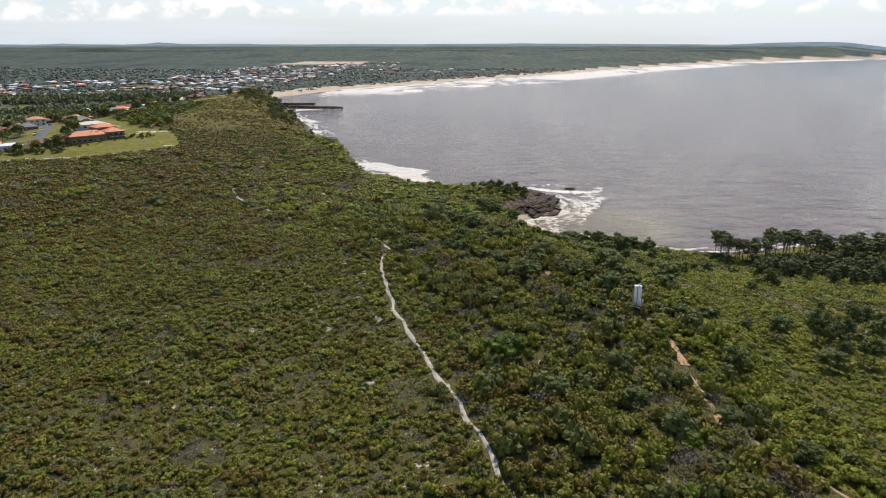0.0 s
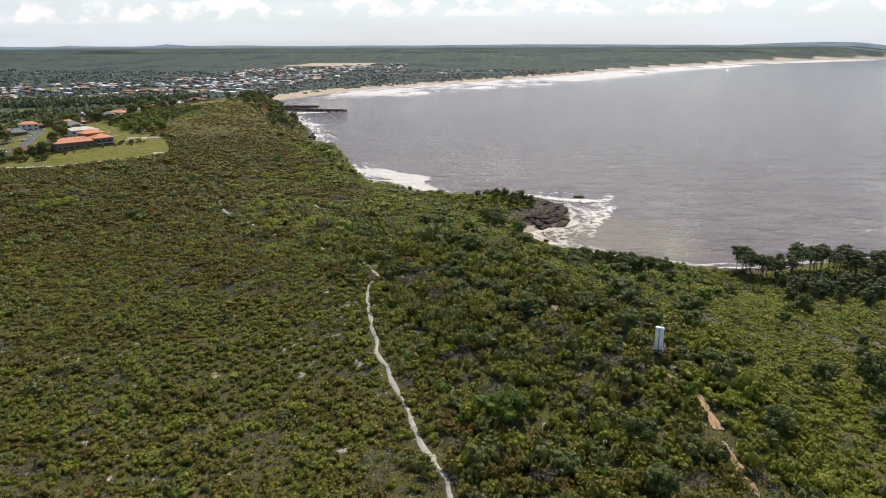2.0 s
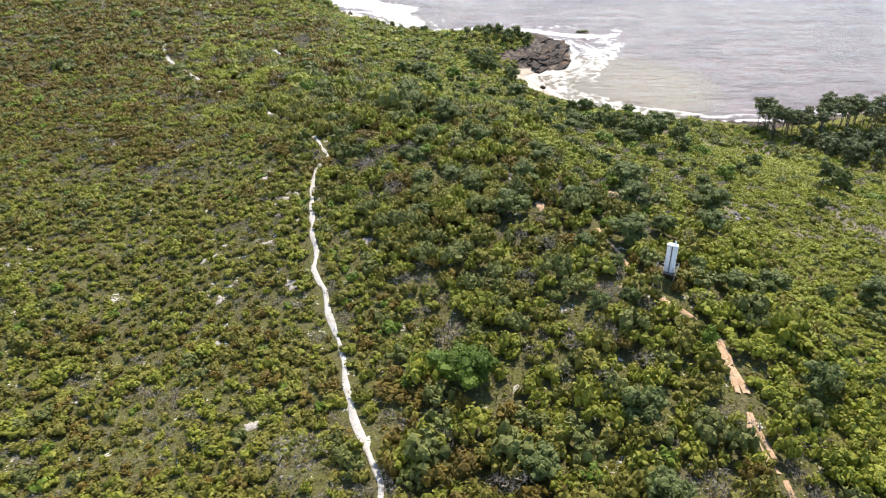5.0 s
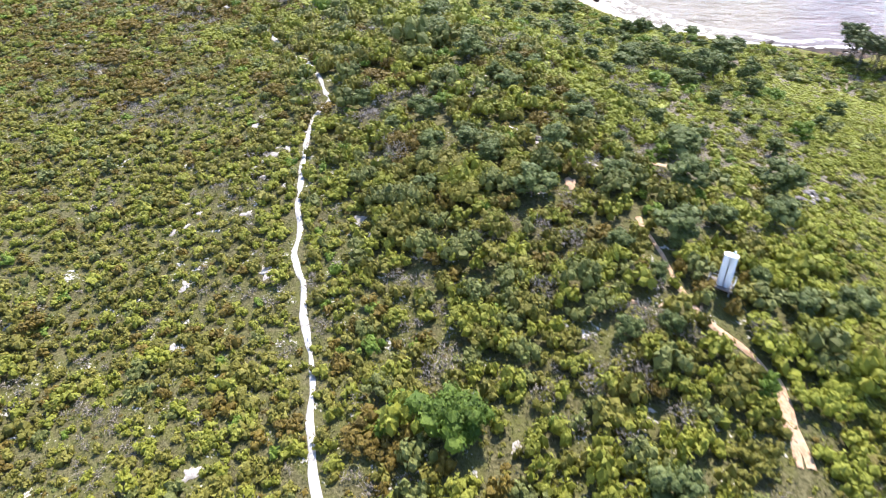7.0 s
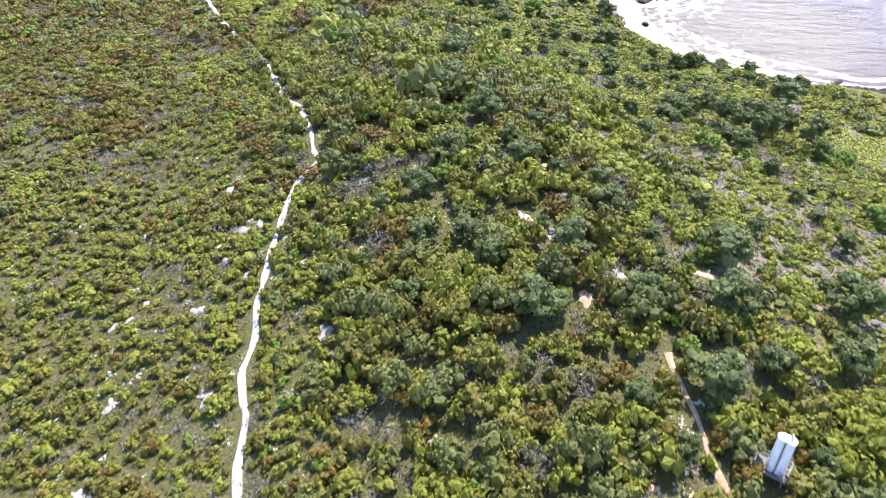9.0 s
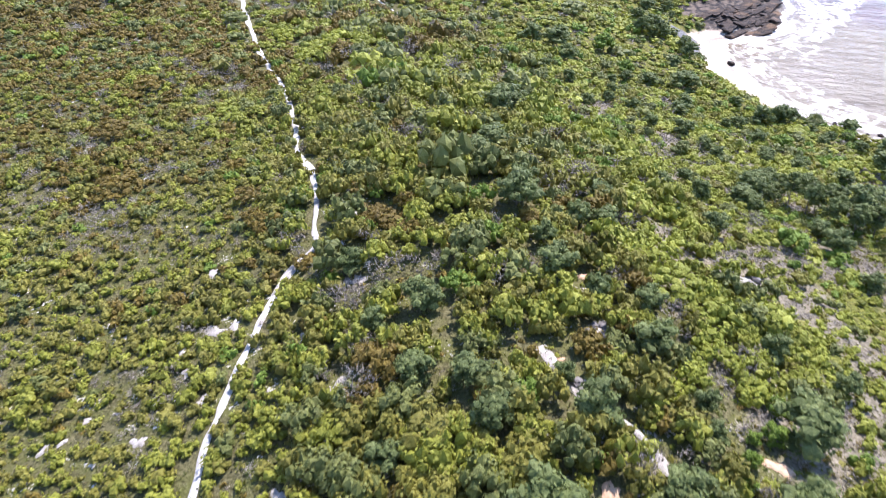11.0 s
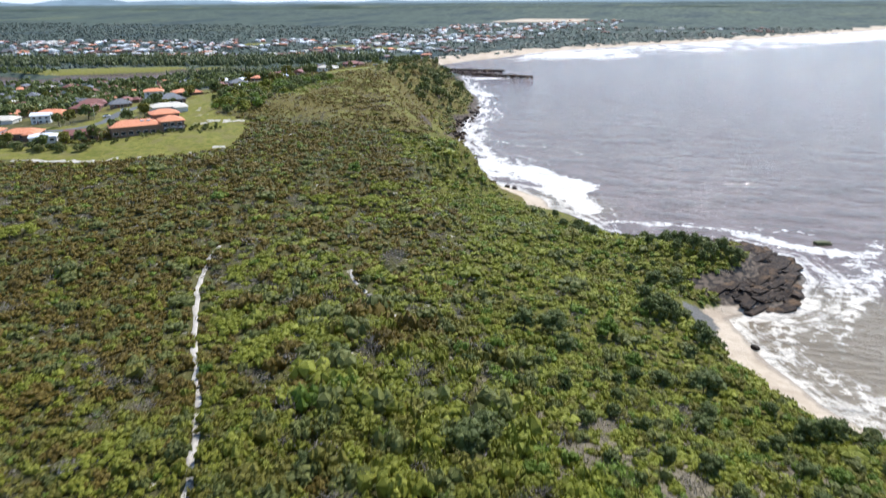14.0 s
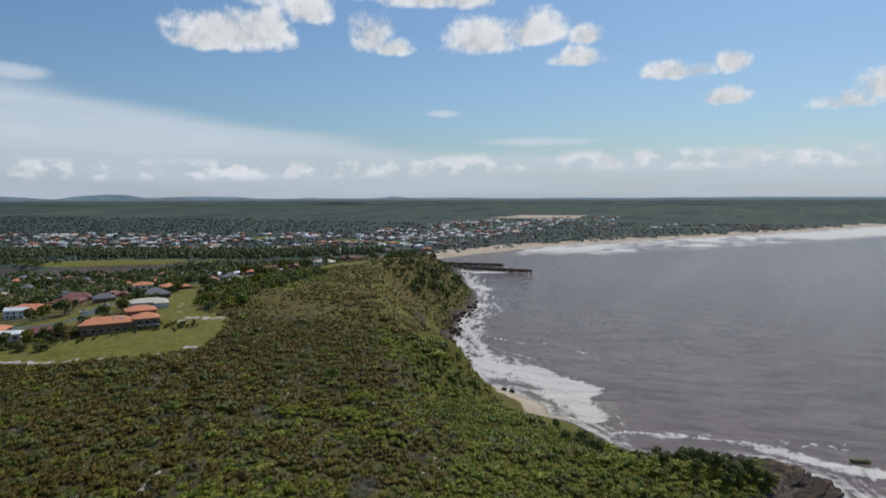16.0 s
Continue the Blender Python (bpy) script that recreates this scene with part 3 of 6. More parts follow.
BREAKERS = [((-90, 612), (-58, 596), 9.0, 0.95), ((-58, 596), (-24, 566), 8.5, 1.0), ((-24, 566), (-13, 522), 6.0, 1.0), ((-48, 572), (-30, 552), 6.0, 0.9), ((-70, 584), (-44, 570), 6.0, 0.75),
            ((-140, 770), (-95, 640), 5.0, 0.7), ((-110, 640), (-60, 604), 4.0, 0.6), ((-104, 690), (-34, 658), 1.4, 0.5), ((12, 649), (24, 646), 1.4, 0.45), ((82, 415), (96, 440), 3.5, 0.65),
            ((-200, 985), (-165, 930), 5.0, 0.8), ((84, 492), (104, 486), 2.6, 0.75), ((60, 496), (92, 486), 4.0, 0.8), ((20, 503), (60, 500), 2.8, 0.6), ((-5, 499), (20, 507), 2.2, 0.6),
            ((24, 508), (84, 512), 2.4, 0.42), ((96, 470), (112, 500), 6.0, 0.5), ((84, 440), (104, 466), 6.0, 0.6), ((-290, 1125), (-190, 1095), 7.0, 0.8), ((-252, 1105), (-222, 1085), 8.0, 0.85),
            ((58, 412), (60, 380), 5.0, 0.55), ((66, 372), (92, 352), 4.5, 0.55), ((80, 446), (76, 400), 7.0, 0.46)]


def make_sea():
    xs = graded(-2300, 6000, 3.0, -180, 260, 1.06)
    ys = graded(-900, 4980, 3.0, 310, 720, 1.05)
    x, y, faces = sheet(xs, ys)
    d = shore(x, y)
    keep = (d < 45)[faces].any(1)
    used = np.unique(faces[keep])
    index = np.full(len(x), -1)
    index[used] = np.arange(len(used))
    x, y, d, faces = x[used], y[used], d[used], index[faces[keep]]
    mesh = mesh_from("sea", np.stack([x, y, 0 * x], 1), faces, [SEA], smooth=True)
    north = step(1150, 1350, y)
    bay = step(75, 25, np.hypot((x - 80) * 0.9, y - 385))
    small = step(60, 20, np.hypot(x + 38, (y - 522) * 1.2))
    wash = step(95, 35, np.hypot(x + 62, y - 575))
    surf = 17 + 15 * step(560, 640, y) + 7 * bay + 14 * small + 26 * wash + 14 * step(52, 22, np.hypot(x - 80, y - 452)) + 60 * north + 240 * north * step(1300, 1700, y) * step(4200, 2400, y)
    surf = np.where(x < -240, 0.5, surf) * np.where((y > 1130) & (y < 1170) & (x < -150), 0.1, 1)
    breaker = np.zeros_like(x)
    wx, wy = x + 16 * (vnoise(x, y, 22) - 0.5), y + 16 * (vnoise(x + 300, y, 22) - 0.5)
    for (ax, ay), (bx, by), w, dense in BREAKERS:
        breaker = np.maximum(breaker, dense * step(w * 2.2, w * 0.4, line_distance(wx, wy, [(ax, ay), (bx, by)])))
    rollers = vnoise(x + 40, y * 0.6, 90) * 0.6 + vnoise(x, y, 35) * 0.4
    breaker = np.maximum(breaker, step(1250, 1600, y) * step(5, 30, -d) * step(300, 150, -d + 90 * (rollers - 0.5)) * step(0.25, 0.6, rollers))
    shallow = np.maximum(step(75, 30, np.hypot(x - 78, (y - 388) * 0.95)), small * 0.7)
    for key, v in (("offshore", -d), ("surf", surf), ("cove", shallow), ("breaker", breaker)):
        attribute(mesh, key, v)
    tagged(new("sea_water", mesh), "murky brown-grey sea with white surf along the shore", "sea", kind="structure")


def ribbon(name, line, width, mat, lift, label, step_length=1.2, ragged=0.5, gaps=0.0, gap_size=5.0):
    """A worn track that lies on the ground."""
    line = np.array(line, float)
    length = np.r_[0, np.cumsum(np.hypot(*np.diff(line, axis=0).T))]
    s = np.arange(0, length[-1], step_length)
    px, py = np.interp(s, length, line[:, 0]), np.interp(s, length, line[:, 1])
    kernel = np.ones(5) / 5
    if len(s) > 12:
        px[2:-2], py[2:-2] = np.convolve(px, kernel, "valid"), np.convolve(py, kernel, "valid")
    tx, ty = np.gradient(px), np.gradient(py)
    size = np.hypot(tx, ty)
    nx, ny = -ty / size, tx / size
    px, py = px + nx * (vnoise(s, 0 * s + 5, 6.0) - 0.5) * 1.2 * ragged, py + ny * (vnoise(s, 0 * s + 5, 6.0) - 0.5) * 1.2 * ragged
    half = width / 2
    rows = []
    for side in (-1, -0.55, 0, 0.55, 1):
        wide = half * side * (1 + ragged * 1.5 * (vnoise(s, 0 * s + side * 37, 2.2) - 0.45))
        x, y = px + nx * wide, py + ny * wide
        dip = lift * (1 if abs(side) < 1 else 0.2)
        rows.append(np.stack([x, y, height(x, y) + dip], 1))
    points = np.concatenate(rows)
    k = len(s)
    faces = np.concatenate([np.stack([np.arange(k - 1) + a * k, np.arange(k - 1) + (a + 1) * k, np.arange(1, k) + (a + 1) * k, np.arange(1, k) + a * k], 1) for a in range(4)])
    faces = faces[:, ::-1]
    if gaps:
        keep = vnoise(s, 0 * s + 71, gap_size)[:-1] > gaps
        faces = faces[np.tile(keep, 4)]
    return tagged(new(name, mesh_from(name, points, faces, [mat], smooth=True)), label, "path", kind="structure")


def bare_patch(x, y, r, mat, label, seed):
    """A worn bare patch of irregular outline that lies on the ground."""
    rng = np.random.RandomState(seed)
    k = 26
    a = np.arange(k) * math.tau / k
    edge = r * 0.9 * np.convolve(np.tile(rng.uniform(0.2, 1.5, k), 3), [0.25, 0.5, 0.25], "same")[k:2 * k] * (1 + 0.35 * np.cos(2 * (a - rng.uniform(0, 3))))
    rows = [np.stack([x + np.cos(a) * edge * f, y + np.sin(a) * edge * f], 1) for f in (1.0, 0.6)] + [np.array([[x, y]])]
    flat = np.concatenate(rows)
    lift = np.r_[np.full(k, 0.03), np.full(k + 1, 0.15)]
    points = np.c_[flat, height(flat[:, 0], flat[:, 1]) + lift]
    i, j = np.arange(k), (np.arange(k) + 1) % k
    faces = np.concatenate([np.stack([i, j, k + j], 1), np.stack([i, k + j, k + i], 1), np.stack([k + i, k + j, np.full(k, 2 * k)], 1)])
    tagged(new("bare_patch", mesh_from("bare_patch", points, faces, [mat], smooth=True)), label, "bare ground", kind="structure")


SAND_PATCHES = [(-6.9, 197.1, 1.4), (-8.4, 196.2, 0.9), (-28.5, 196.9, 1.2), (-21.9, 170.2, 1.0), (-17.5, 176.0, 1.0), (-26.6, 155.8, 1.2), (-15.1, 156.9, 1.3), (-3.5, 166.6, 1.4), (-1.6, 163.3, 0.8), (-24.3, 144.6, 1.1),
                (-29.1, 193.3, 1.0), (-34.4, 235.6, 1.1), (-14.0, 125.3, 1.3), (19.2, 128.8, 0.8), (29.8, 125.4, 0.8), (-30.5, 192.6, 0.8), (-30.6, 172.4, 0.7), (-21.3, 186.6, 1.5), (-24.3, 182.9, 0.9), (-20.2, 188.2, 1.0),
                (-2.7, 179.5, 1.2), (-9.7, 186.7, 1.0), (-31.4, 169.1, 0.7), (-17.0, 197.4, 0.9), (-33, 168, 0.8), (-22, 180, 0.8)]
CLAY_PATCHES = [(26.6, 173.0, 1.6), (36.5, 153.6, 0.7), (33.1, 149.1, 0.8), (20.6, 210.6, 1.0), (8.3, 212.7, 1.1), (20.3, 203.7, 1.1), (19.8, 188.0, 1.0), (41.8, 181.2, 2.0), (36.2, 148.9, 0.6), (34.1, 148.2, 0.5), (15.5, 198.1, 0.7)]
# pale stones and boulders lying open on the ridge
ROCK_PATCHES = [(64.2, 180.8, 1.0), (1.0, 288.4, 1.7), (11.2, 249.3, 1.5), (13.1, 228.3, 1.2), (10.7, 242.7, 1.2), (0.2, 273.7, 1.5), (41.7, 216.3, 1.8), (1.3, 264.5, 1.3), (-41.5, 321.9, 1.5), (-46.7, 327.0, 1.3), (-29.6, 349.8, 1.2),
                (-26.0, 310.1, 1.6), (-12.4, 252.4, 1.0), (23.4, 194.4, 1.4), (23.3, 185.0, 1.3), (66.5, 183.8, 1.5)]

make_ground()
make_sea()
ribbon("sand_track", MAIN_TRAIL[:16], 0.72, WHITE_SAND, 0.14, "narrow white sand foot track through low heath", 0.8, 0.85)
ribbon("far_sand_track", MAIN_TRAIL[15:], 1.15, WHITE_SAND, 0.2, "narrow white sand track broken by overhanging heath", gaps=0.14)
ribbon("clay_track", EAST_TRAIL, 0.62, CLAY, 0.2, "worn orange clay track beside the beacon", gaps=0.26, ragged=1.0)
ribbon("eroded_clay", EAST_TRAIL[4:11], 1.05, CLAY, 0.16, "broad eroded orange clay on the track", 0.7, 1.6, gaps=0.2, gap_size=3.0)
ribbon("crest_track", CREST_TRAIL, 1.0, GREY_SAND, 0.2, "pale foot track crossing the crest", gaps=0.15, ragged=0.9)
ribbon("side_track", SIDE_TRAIL, 1.0, WHITE_SAND, 0.16, "short pale sand track on the heath", gaps=0.45)
ribbon("lawn_edge_track", LAWN_TRACK, 2.4, PALE_GRIT, 0.12, "pale gravel track along the edge of the lawn", 1.5, 1.8, gaps=0.5, gap_size=11.0)
for i, (px, py, pr) in enumerate([(-222, 414, 2.8), (-214, 415, 3.0), (-205, 417, 3.4), (-196, 421, 3.6), (-190, 426, 3.0), (-178, 437, 2.4), (-171, 447, 2.6), (-206, 495, 3.4), (-200, 497, 3.6), (-194, 500, 3.2), (-209, 488, 2.2), (-238, 528, 1.8), (-234, 521, 1.6)]):
    bare_patch(px, py, pr, PALE_GRIT, "bare pale sandy patch worn into the lawn", 400 + i)
ribbon("road", ROAD, 7.0, ASPHALT, 0.25, "grey asphalt street between houses", 4.0, 0.0)
ribbon("upper_road", UPPER_ROAD, 6.0, ASPHALT, 0.3, "grey asphalt road along the cliff top", 5.0, 0.0)

for i, (px, py, pr) in enumerate(SAND_PATCHES):
    bare_patch(px, py, pr, GREY_SAND, "small patch of bare pale sand in the heath", 100 + i)
for i, (px, py, pr) in enumerate(ROCK_PATCHES):
    bare_patch(px, py, pr * 0.9, GREY_SAND, "bare stony soil among rocks on the ridge", 300 + i)
for i, (px, py, pr) in enumerate(CLAY_PATCHES):
    bare_patch(px, py, pr * 0.72, CLAY, "bare pinkish stony soil on the ridge", 200 + i)


# ---- low plants ----
def lobe_shape(sides):
    """A small closed-topped dome of leaves: two rings and a tip."""
    rings = [(math.cos(a + 0.5 * k) * c, math.sin(a + 0.5 * k) * c, h) for k, (c, h) in enumerate(((0.94, -0.45), (0.86, 0.42))) for a in np.arange(sides) * math.tau / sides]
    faces = []
    for i in range(sides):
        j = (i + 1) % sides
        faces += [(i, j, sides + i), (j, sides + j, sides + i), (sides + i, sides + j, 2 * sides)]
    return np.array(rings + [(0, 0, 0.97)]), np.array(faces)


def unit(v):
    return v / np.linalg.norm(v, axis=-1, keepdims=True)


def domes(centre, radius, tall, rng, core=1.0, sides=5):
    """Many small uneven domes in one go: points and triangles."""
    shape, faces = lobe_shape(sides)
    turn = rng.uniform(0, math.tau, len(centre))
    wob = rng.uniform(0.6, 1.22, (len(centre), len(shape)))
    x = (shape[:, 0] * np.cos(turn)[:, None] - shape[:, 1] * np.sin(turn)[:, None]) * wob
    y = (shape[:, 0] * np.sin(turn)[:, None] + shape[:, 1] * np.cos(turn)[:, None]) * wob
    z = shape[:, 2] * wob
    p = centre[:, None] + np.stack([x * radius[:, None], y * radius[:, None], z * tall[:, None]], -1) * core
    f = faces[None] + (np.arange(len(centre)) * len(shape))[:, None, None]
    return p.reshape(-1, 3), f.reshape(-1, 3)


def lobes_of(centre, radius, tall, lobes, rng):
    """Centres and half sizes of the lobes that make up each plant: arrays of plants x lobes."""
    n = len(centre)
    i = np.arange(lobes)[None]
    turn = i * 2.4 + rng.uniform(0, math.tau, (n, 1)) + rng.normal(0, 0.35, (n, lobes))
    mean = min(0.56, 1.16 / math.sqrt(lobes)) if lobes > 1 else 0.95
    out = np.sqrt((i + 0.2) / lobes) * (1.02 - 0.62 * mean) * (lobes > 1) * rng.uniform(0.82, 1.12, (n, lobes))
    share = mean * (rng.uniform(0.76, 1.2, (n, lobes)) if lobes > 1 else np.ones((n, 1)))
    high = (0.16 + (0.92 - mean) * np.sqrt(np.clip(1 - out * out, 0, 1)) * rng.uniform(0.7, 1.15, (n, lobes))) * (lobes > 1)
    middle = centre[:, None] + np.stack([np.cos(turn) * out * radius[:, None], np.sin(turn) * out * radius[:, None], high * tall[:, None]], -1)
    return middle, share * radius[:, None], share * tall[:, None]


def leaves(middle, wide, high, count, size, rng, low=-0.15, jitter=0.32, twiggy=False):
    """Leaf triangles over the lobes of many plants: corners of shape (plants * count * 3, 3)."""
    n, lobes = wide.shape
    z = rng.uniform(low, 1, (n, count))
    a = rng.uniform(0, math.tau, (n, count))
    u = np.stack([np.sqrt(1 - z * z) * np.cos(a), np.sqrt(1 - z * z) * np.sin(a), z], -1)
    pick, row = rng.randint(0, lobes, (n, count)), np.arange(n)[:, None]
    w, h = wide[row, pick], high[row, pick]
    reach = rng.uniform(0.25, 1.15, (n, count)) if twiggy else rng.uniform(0.76, 1.12, (n, count))
    p = middle[row, pick] + u * np.stack([w, w, h], -1) * reach[..., None]
    s = (size[:, None] * rng.uniform(0.6, 1.4, (n, count)))[..., None]
    if twiggy:
        t1 = unit(u + rng.normal(0, 0.45, u.shape)) * 1.15
        t2 = unit(np.cross(t1, rng.normal(0, 1, u.shape))) * 0.24
    else:
        face = unit(u + rng.normal(0, jitter, u.shape) + (0, 0, 0.15))
        t1 = unit(np.cross(face, rng.normal(0, 1, u.shape)))
        t2 = np.cross(face, t1)
    corners = np.stack([p + t1 * s * 1.3, p - t1 * s * 0.65 + t2 * s * 0.72, p - t1 * s * 0.65 - t2 * s * 0.72], 2)
    return corners.reshape(-1, 3)


def foliage(name, kind, centre, radius, tall, count, size, rng, lobes=4, core=0.8, sides=5, low=-0.15):
    """The mesh of some plants: lobes of close foliage with leaves standing off them; grey ones are bare twigs."""
    twiggy = kind == "grey"
    middle, wide, high = lobes_of(centre, radius, tall, lobes, rng)
    p1 = leaves(middle, wide, high, int(count * (1.8 if twiggy else 1)), size, rng, low, twiggy=twiggy)
    tone1 = np.repeat(rng.rand(len(centre)), len(p1) // len(centre))
    tone0 = np.repeat(tone1[::len(p1) // len(centre)], lobes * (2 * sides + 1))
    shrink = 0.22 if twiggy else core
    p0, f0 = domes(middle.reshape(-1, 3), wide.ravel() * shrink, high.ravel() * shrink, rng, 1.0, sides)
    f1 = np.arange(len(p1)).reshape(-1, 3) + len(p0)
    mesh = mesh_from(name, np.concatenate([p0, p1]), np.concatenate([f0, f1]), [LEAVES[kind]], smooth=False)
    attribute(mesh, "plant", np.r_[tone0, tone1])
    return mesh


def plants(name, kind, centre, radius, tall, count, size, label, category, rng, **more):
    """One mesh of many plants that nobody could count."""
    if len(centre):
        tagged(new(name, foliage(name, kind, centre, radius, tall, count, size, rng, **more)), label, category, kind="stuff")


def scatter(x0, x1, y0, y1, gap, rng):
    xs, ys = np.arange(x0, x1, gap), np.arange(y0, y1, gap)
    gx, gy = np.meshgrid(xs, ys)
    gx = gx + (np.arange(len(ys)) % 2)[:, None] * gap / 2
    return (gx + rng.uniform(-0.48, 0.48, gx.shape) * gap).ravel(), (gy + rng.uniform(-0.48, 0.48, gy.shape) * gap).ravel()


HEATH_LABELS = {"olive": "low olive-green heath shrubs on sandy soil", "lime": "yellow-green heath shrubs on sandy soil", "rust": "rust-tinged banksia heath shrubs",
                "grey": "grey bare-twigged dry heath shrubs", "dark": "dark green rounded coastal shrubs", "bright": "bright green low coastal shrubs",
                "slope": "yellow-green low shrub cushions on the grassy slope"}
SHRUB_LABELS = {"olive": "rounded olive-green shrub on the heath ridge", "lime": "rounded yellow-green shrub on the heath ridge", "rust": "rounded brown-tinged banksia shrub on the heath ridge",
                "grey": "grey leafless dry shrub on the heath ridge", "dark": "rounded dark green shrub on the heath ridge", "bright": "bright green leafy shrub on the heath ridge",
                "slope": "broad mounded yellow-green thicket above the heath"}
# single plants that stand out: place and radius
GREY_SHRUBS = [(14.6, 160.3, 1.9), (3.9, 153.4, 2.2), (6.6, 145.1, 2.0), (41.8, 163.4, 2.5), (17.9, 162.9, 1.7), (31.3, 200.6, 2.4), (24.3, 205.6, 2.2), (39.2, 143.4, 2.1), (-5.1, 145.8, 1.9),
               (9.6, 147.8, 1.6), (24.1, 220.0, 2.6), (29.4, 257.1, 2.6), (-62.5, 251.6, 2.5), (-77.8, 266.9, 2.6), (-49.2, 348.3, 4.2), (-49.3, 352.2, 4.4), (-33.1, 322.2, 3.0), (-47.2, 271.4, 2.3),
               (-6.6, 117.5, 4.2), (-13.0, 197.7, 1.8), (-55.8, 237.9, 2.5), (39.3, 218.0, 3.0), (44.1, 235.3, 2.9)]
RUST_SHRUBS = [(-4.9, 224.6, 3.5), (-6.7, 208.6, 3.1), (-15.6, 199.7, 2.0), (-31.1, 212.9, 2.7), (-9.8, 209.8, 3.0), (-73.1, 235.1, 4.5), (-58.1, 215.6, 4.5), (-79.1, 255.8, 3.8), (30.9, 162.0, 2.0),
               (3.3, 128.6, 2.7), (7.0, 127.3, 2.4), (-5.1, 131.0, 1.9)]
THICKETS = [(30.9, 206.0, 4.6), (-48.6, 289.6, 6.7), (-40.1, 288.4, 5.7), (-52.0, 283.7, 5.1), (-68.6, 297.3, 4.4), (-52.1, 243.1, 4.0), (-51.9, 279.2, 4.3), (-65.2, 292.6, 4.5), (-86.0, 327.7, 3.4),
            (-21.0, 276.8, 4.2), (-55.1, 238.8, 3.1), (-174.3, 329.1, 7.3), (-169.9, 336.7, 6.5), (-76.7, 413.1, 6.3), (-51.7, 307.8, 4.7), (-81.9, 322.5, 3.9), (-75.4, 396.9, 5.5), (-92.6, 392.6, 5.2),
            (35.5, 204.0, 3.2), (77.7, 296.6, 5.8)]
DARK_BUSHES = [(21.0, 169.8, 4.0), (11.3, 182.7, 2.8), (5.8, 171.6, 2.6), (24.2, 181.3, 3.2), (33.0, 174.3, 3.3), (43.6, 174.5, 3.9), (45.7, 251.2, 3.9), (35.0, 186.3, 1.8), (21.7, 217.0, 2.8),
               (17.0, 203.2, 3.4), (9.4, 216.9, 3.8), (35.6, 328.9, 5.2), (59.7, 180.9, 4.4), (39.7, 161.1, 4.2), (46.5, 165.8, 2.7), (36.1, 153.3, 1.8), (32.0, 158.2, 2.4), (48.8, 154.1, 1.8),
               (53.2, 150.7, 2.9), (36.5, 144.6, 2.0), (31.4, 143.3, 2.2), (14.8, 177.8, 2.8), (55.2, 169.1, 3.4), (43.1, 198.7, 2.4), (28.6, 201.0, 2.6), (14.6, 209.2, 2.2), (1.8, 236.7, 3.9)]
MORE_DARK = [(18.2, 216.4, 2.4), (20.6, 224.8, 3.1), (20.6, 184.8, 1.7), (37.8, 229.4, 2.7), (43.9, 246.4, 3.4), (29.9, 239.9, 2.4), (35.7, 182.6, 1.7), (2.7, 193.0, 3.3), (-8.4, 198.5, 2.4),
             (5.3, 181.8, 2.7), (22.5, 200.9, 2.1), (-1.7, 188.7, 2.2), (57.0, 235.7, 3.4), (66.5, 257.6, 5.0), (0.5, 230.8, 3.5), (9.4, 221.5, 3.0), (-2.7, 260.8, 4.6), (49.7, 254.6, 3.0), (-20.9, 245.3, 2.4),
             (-10.8, 243.4, 2.2), (-1.5, 339.5, 5.4), (-8.4, 336.4, 4.4), (2.8, 331.3, 4.1), (-35.1, 284.8, 2.6), (44.6, 186.0, 4.4), (29.6, 194.0, 3.2), (82.1, 296.9, 5.4), (60.7, 153.1, 3.4)]
FAR_DARK = [(58.3, 131.0, 3.4), (33.5, 111.3, 3.4), (20.3, 115.1, 3.2), (108.6, 224.5, 4.6), (-1.4, 268.8, 4.6), (79.3, 156.7, 3.5), (82.5, 139.6, 4.1), (33.7, 123.6, 3.6), (38.2, 103.5, 4.0), (48.5, 108.6, 3.2), (58.0, 100.3, 3.1)]
BRIGHT_BUSHES = [(42.3, 189.0, 1.5), (39.5, 183.5, 1.1), (36.6, 170.8, 1.1), (44.6, 171.4, 1.3), (19.4, 334.6, 3.2), (75.0, 213.7, 3.1), (17.3, 181.0, 2.0), (41.6, 184.6, 1.7), (38.9, 180.5, 1.2), (38.4, 177.1, 1.3),
                 (36.2, 317.3, 2.6), (19.8, 258.7, 2.4), (58.4, 298.9, 3.3), (-94.9, 425.7, 4.0), (11.9, 348.3, 4.0), (45.5, 137.7, 2.0), (39.7, 100.1, 2.2)]
STANDING_OUT = GREY_SHRUBS + RUST_SHRUBS + THICKETS + DARK_BUSHES + MORE_DARK + FAR_DARK + BRIGHT_BUSHES


def lone_shrub(kind, x, y, radius, tall, count, size, lobes, rng):
    """A larger shrub that stands on its own."""
    ob = new("coastal_shrub", foliage("coastal_shrub", kind, np.zeros((1, 3)), np.array([radius]), np.array([tall]), count, np.array([size]), rng, lobes=lobes))
    ob.location = (x, y, float(height(x, y)) - 0.05)
    tagged(ob, SHRUB_LABELS[kind], "shrub", "large shrubs of the heath")


def in_view(x, y):
    """The stretch of country that the flight looks over."""
    return (y > 78) & (x > -(14 + 0.65 * y)) & (x < 10 + 0.64 * y)


def scrub_belt(x, y):
    """The taller scrub on the crest, 0 to 1."""
    return step(40, 25, np.abs(x - ridge_x(y) + 12)) * step(60, 100, y) * step(340, 300, y)


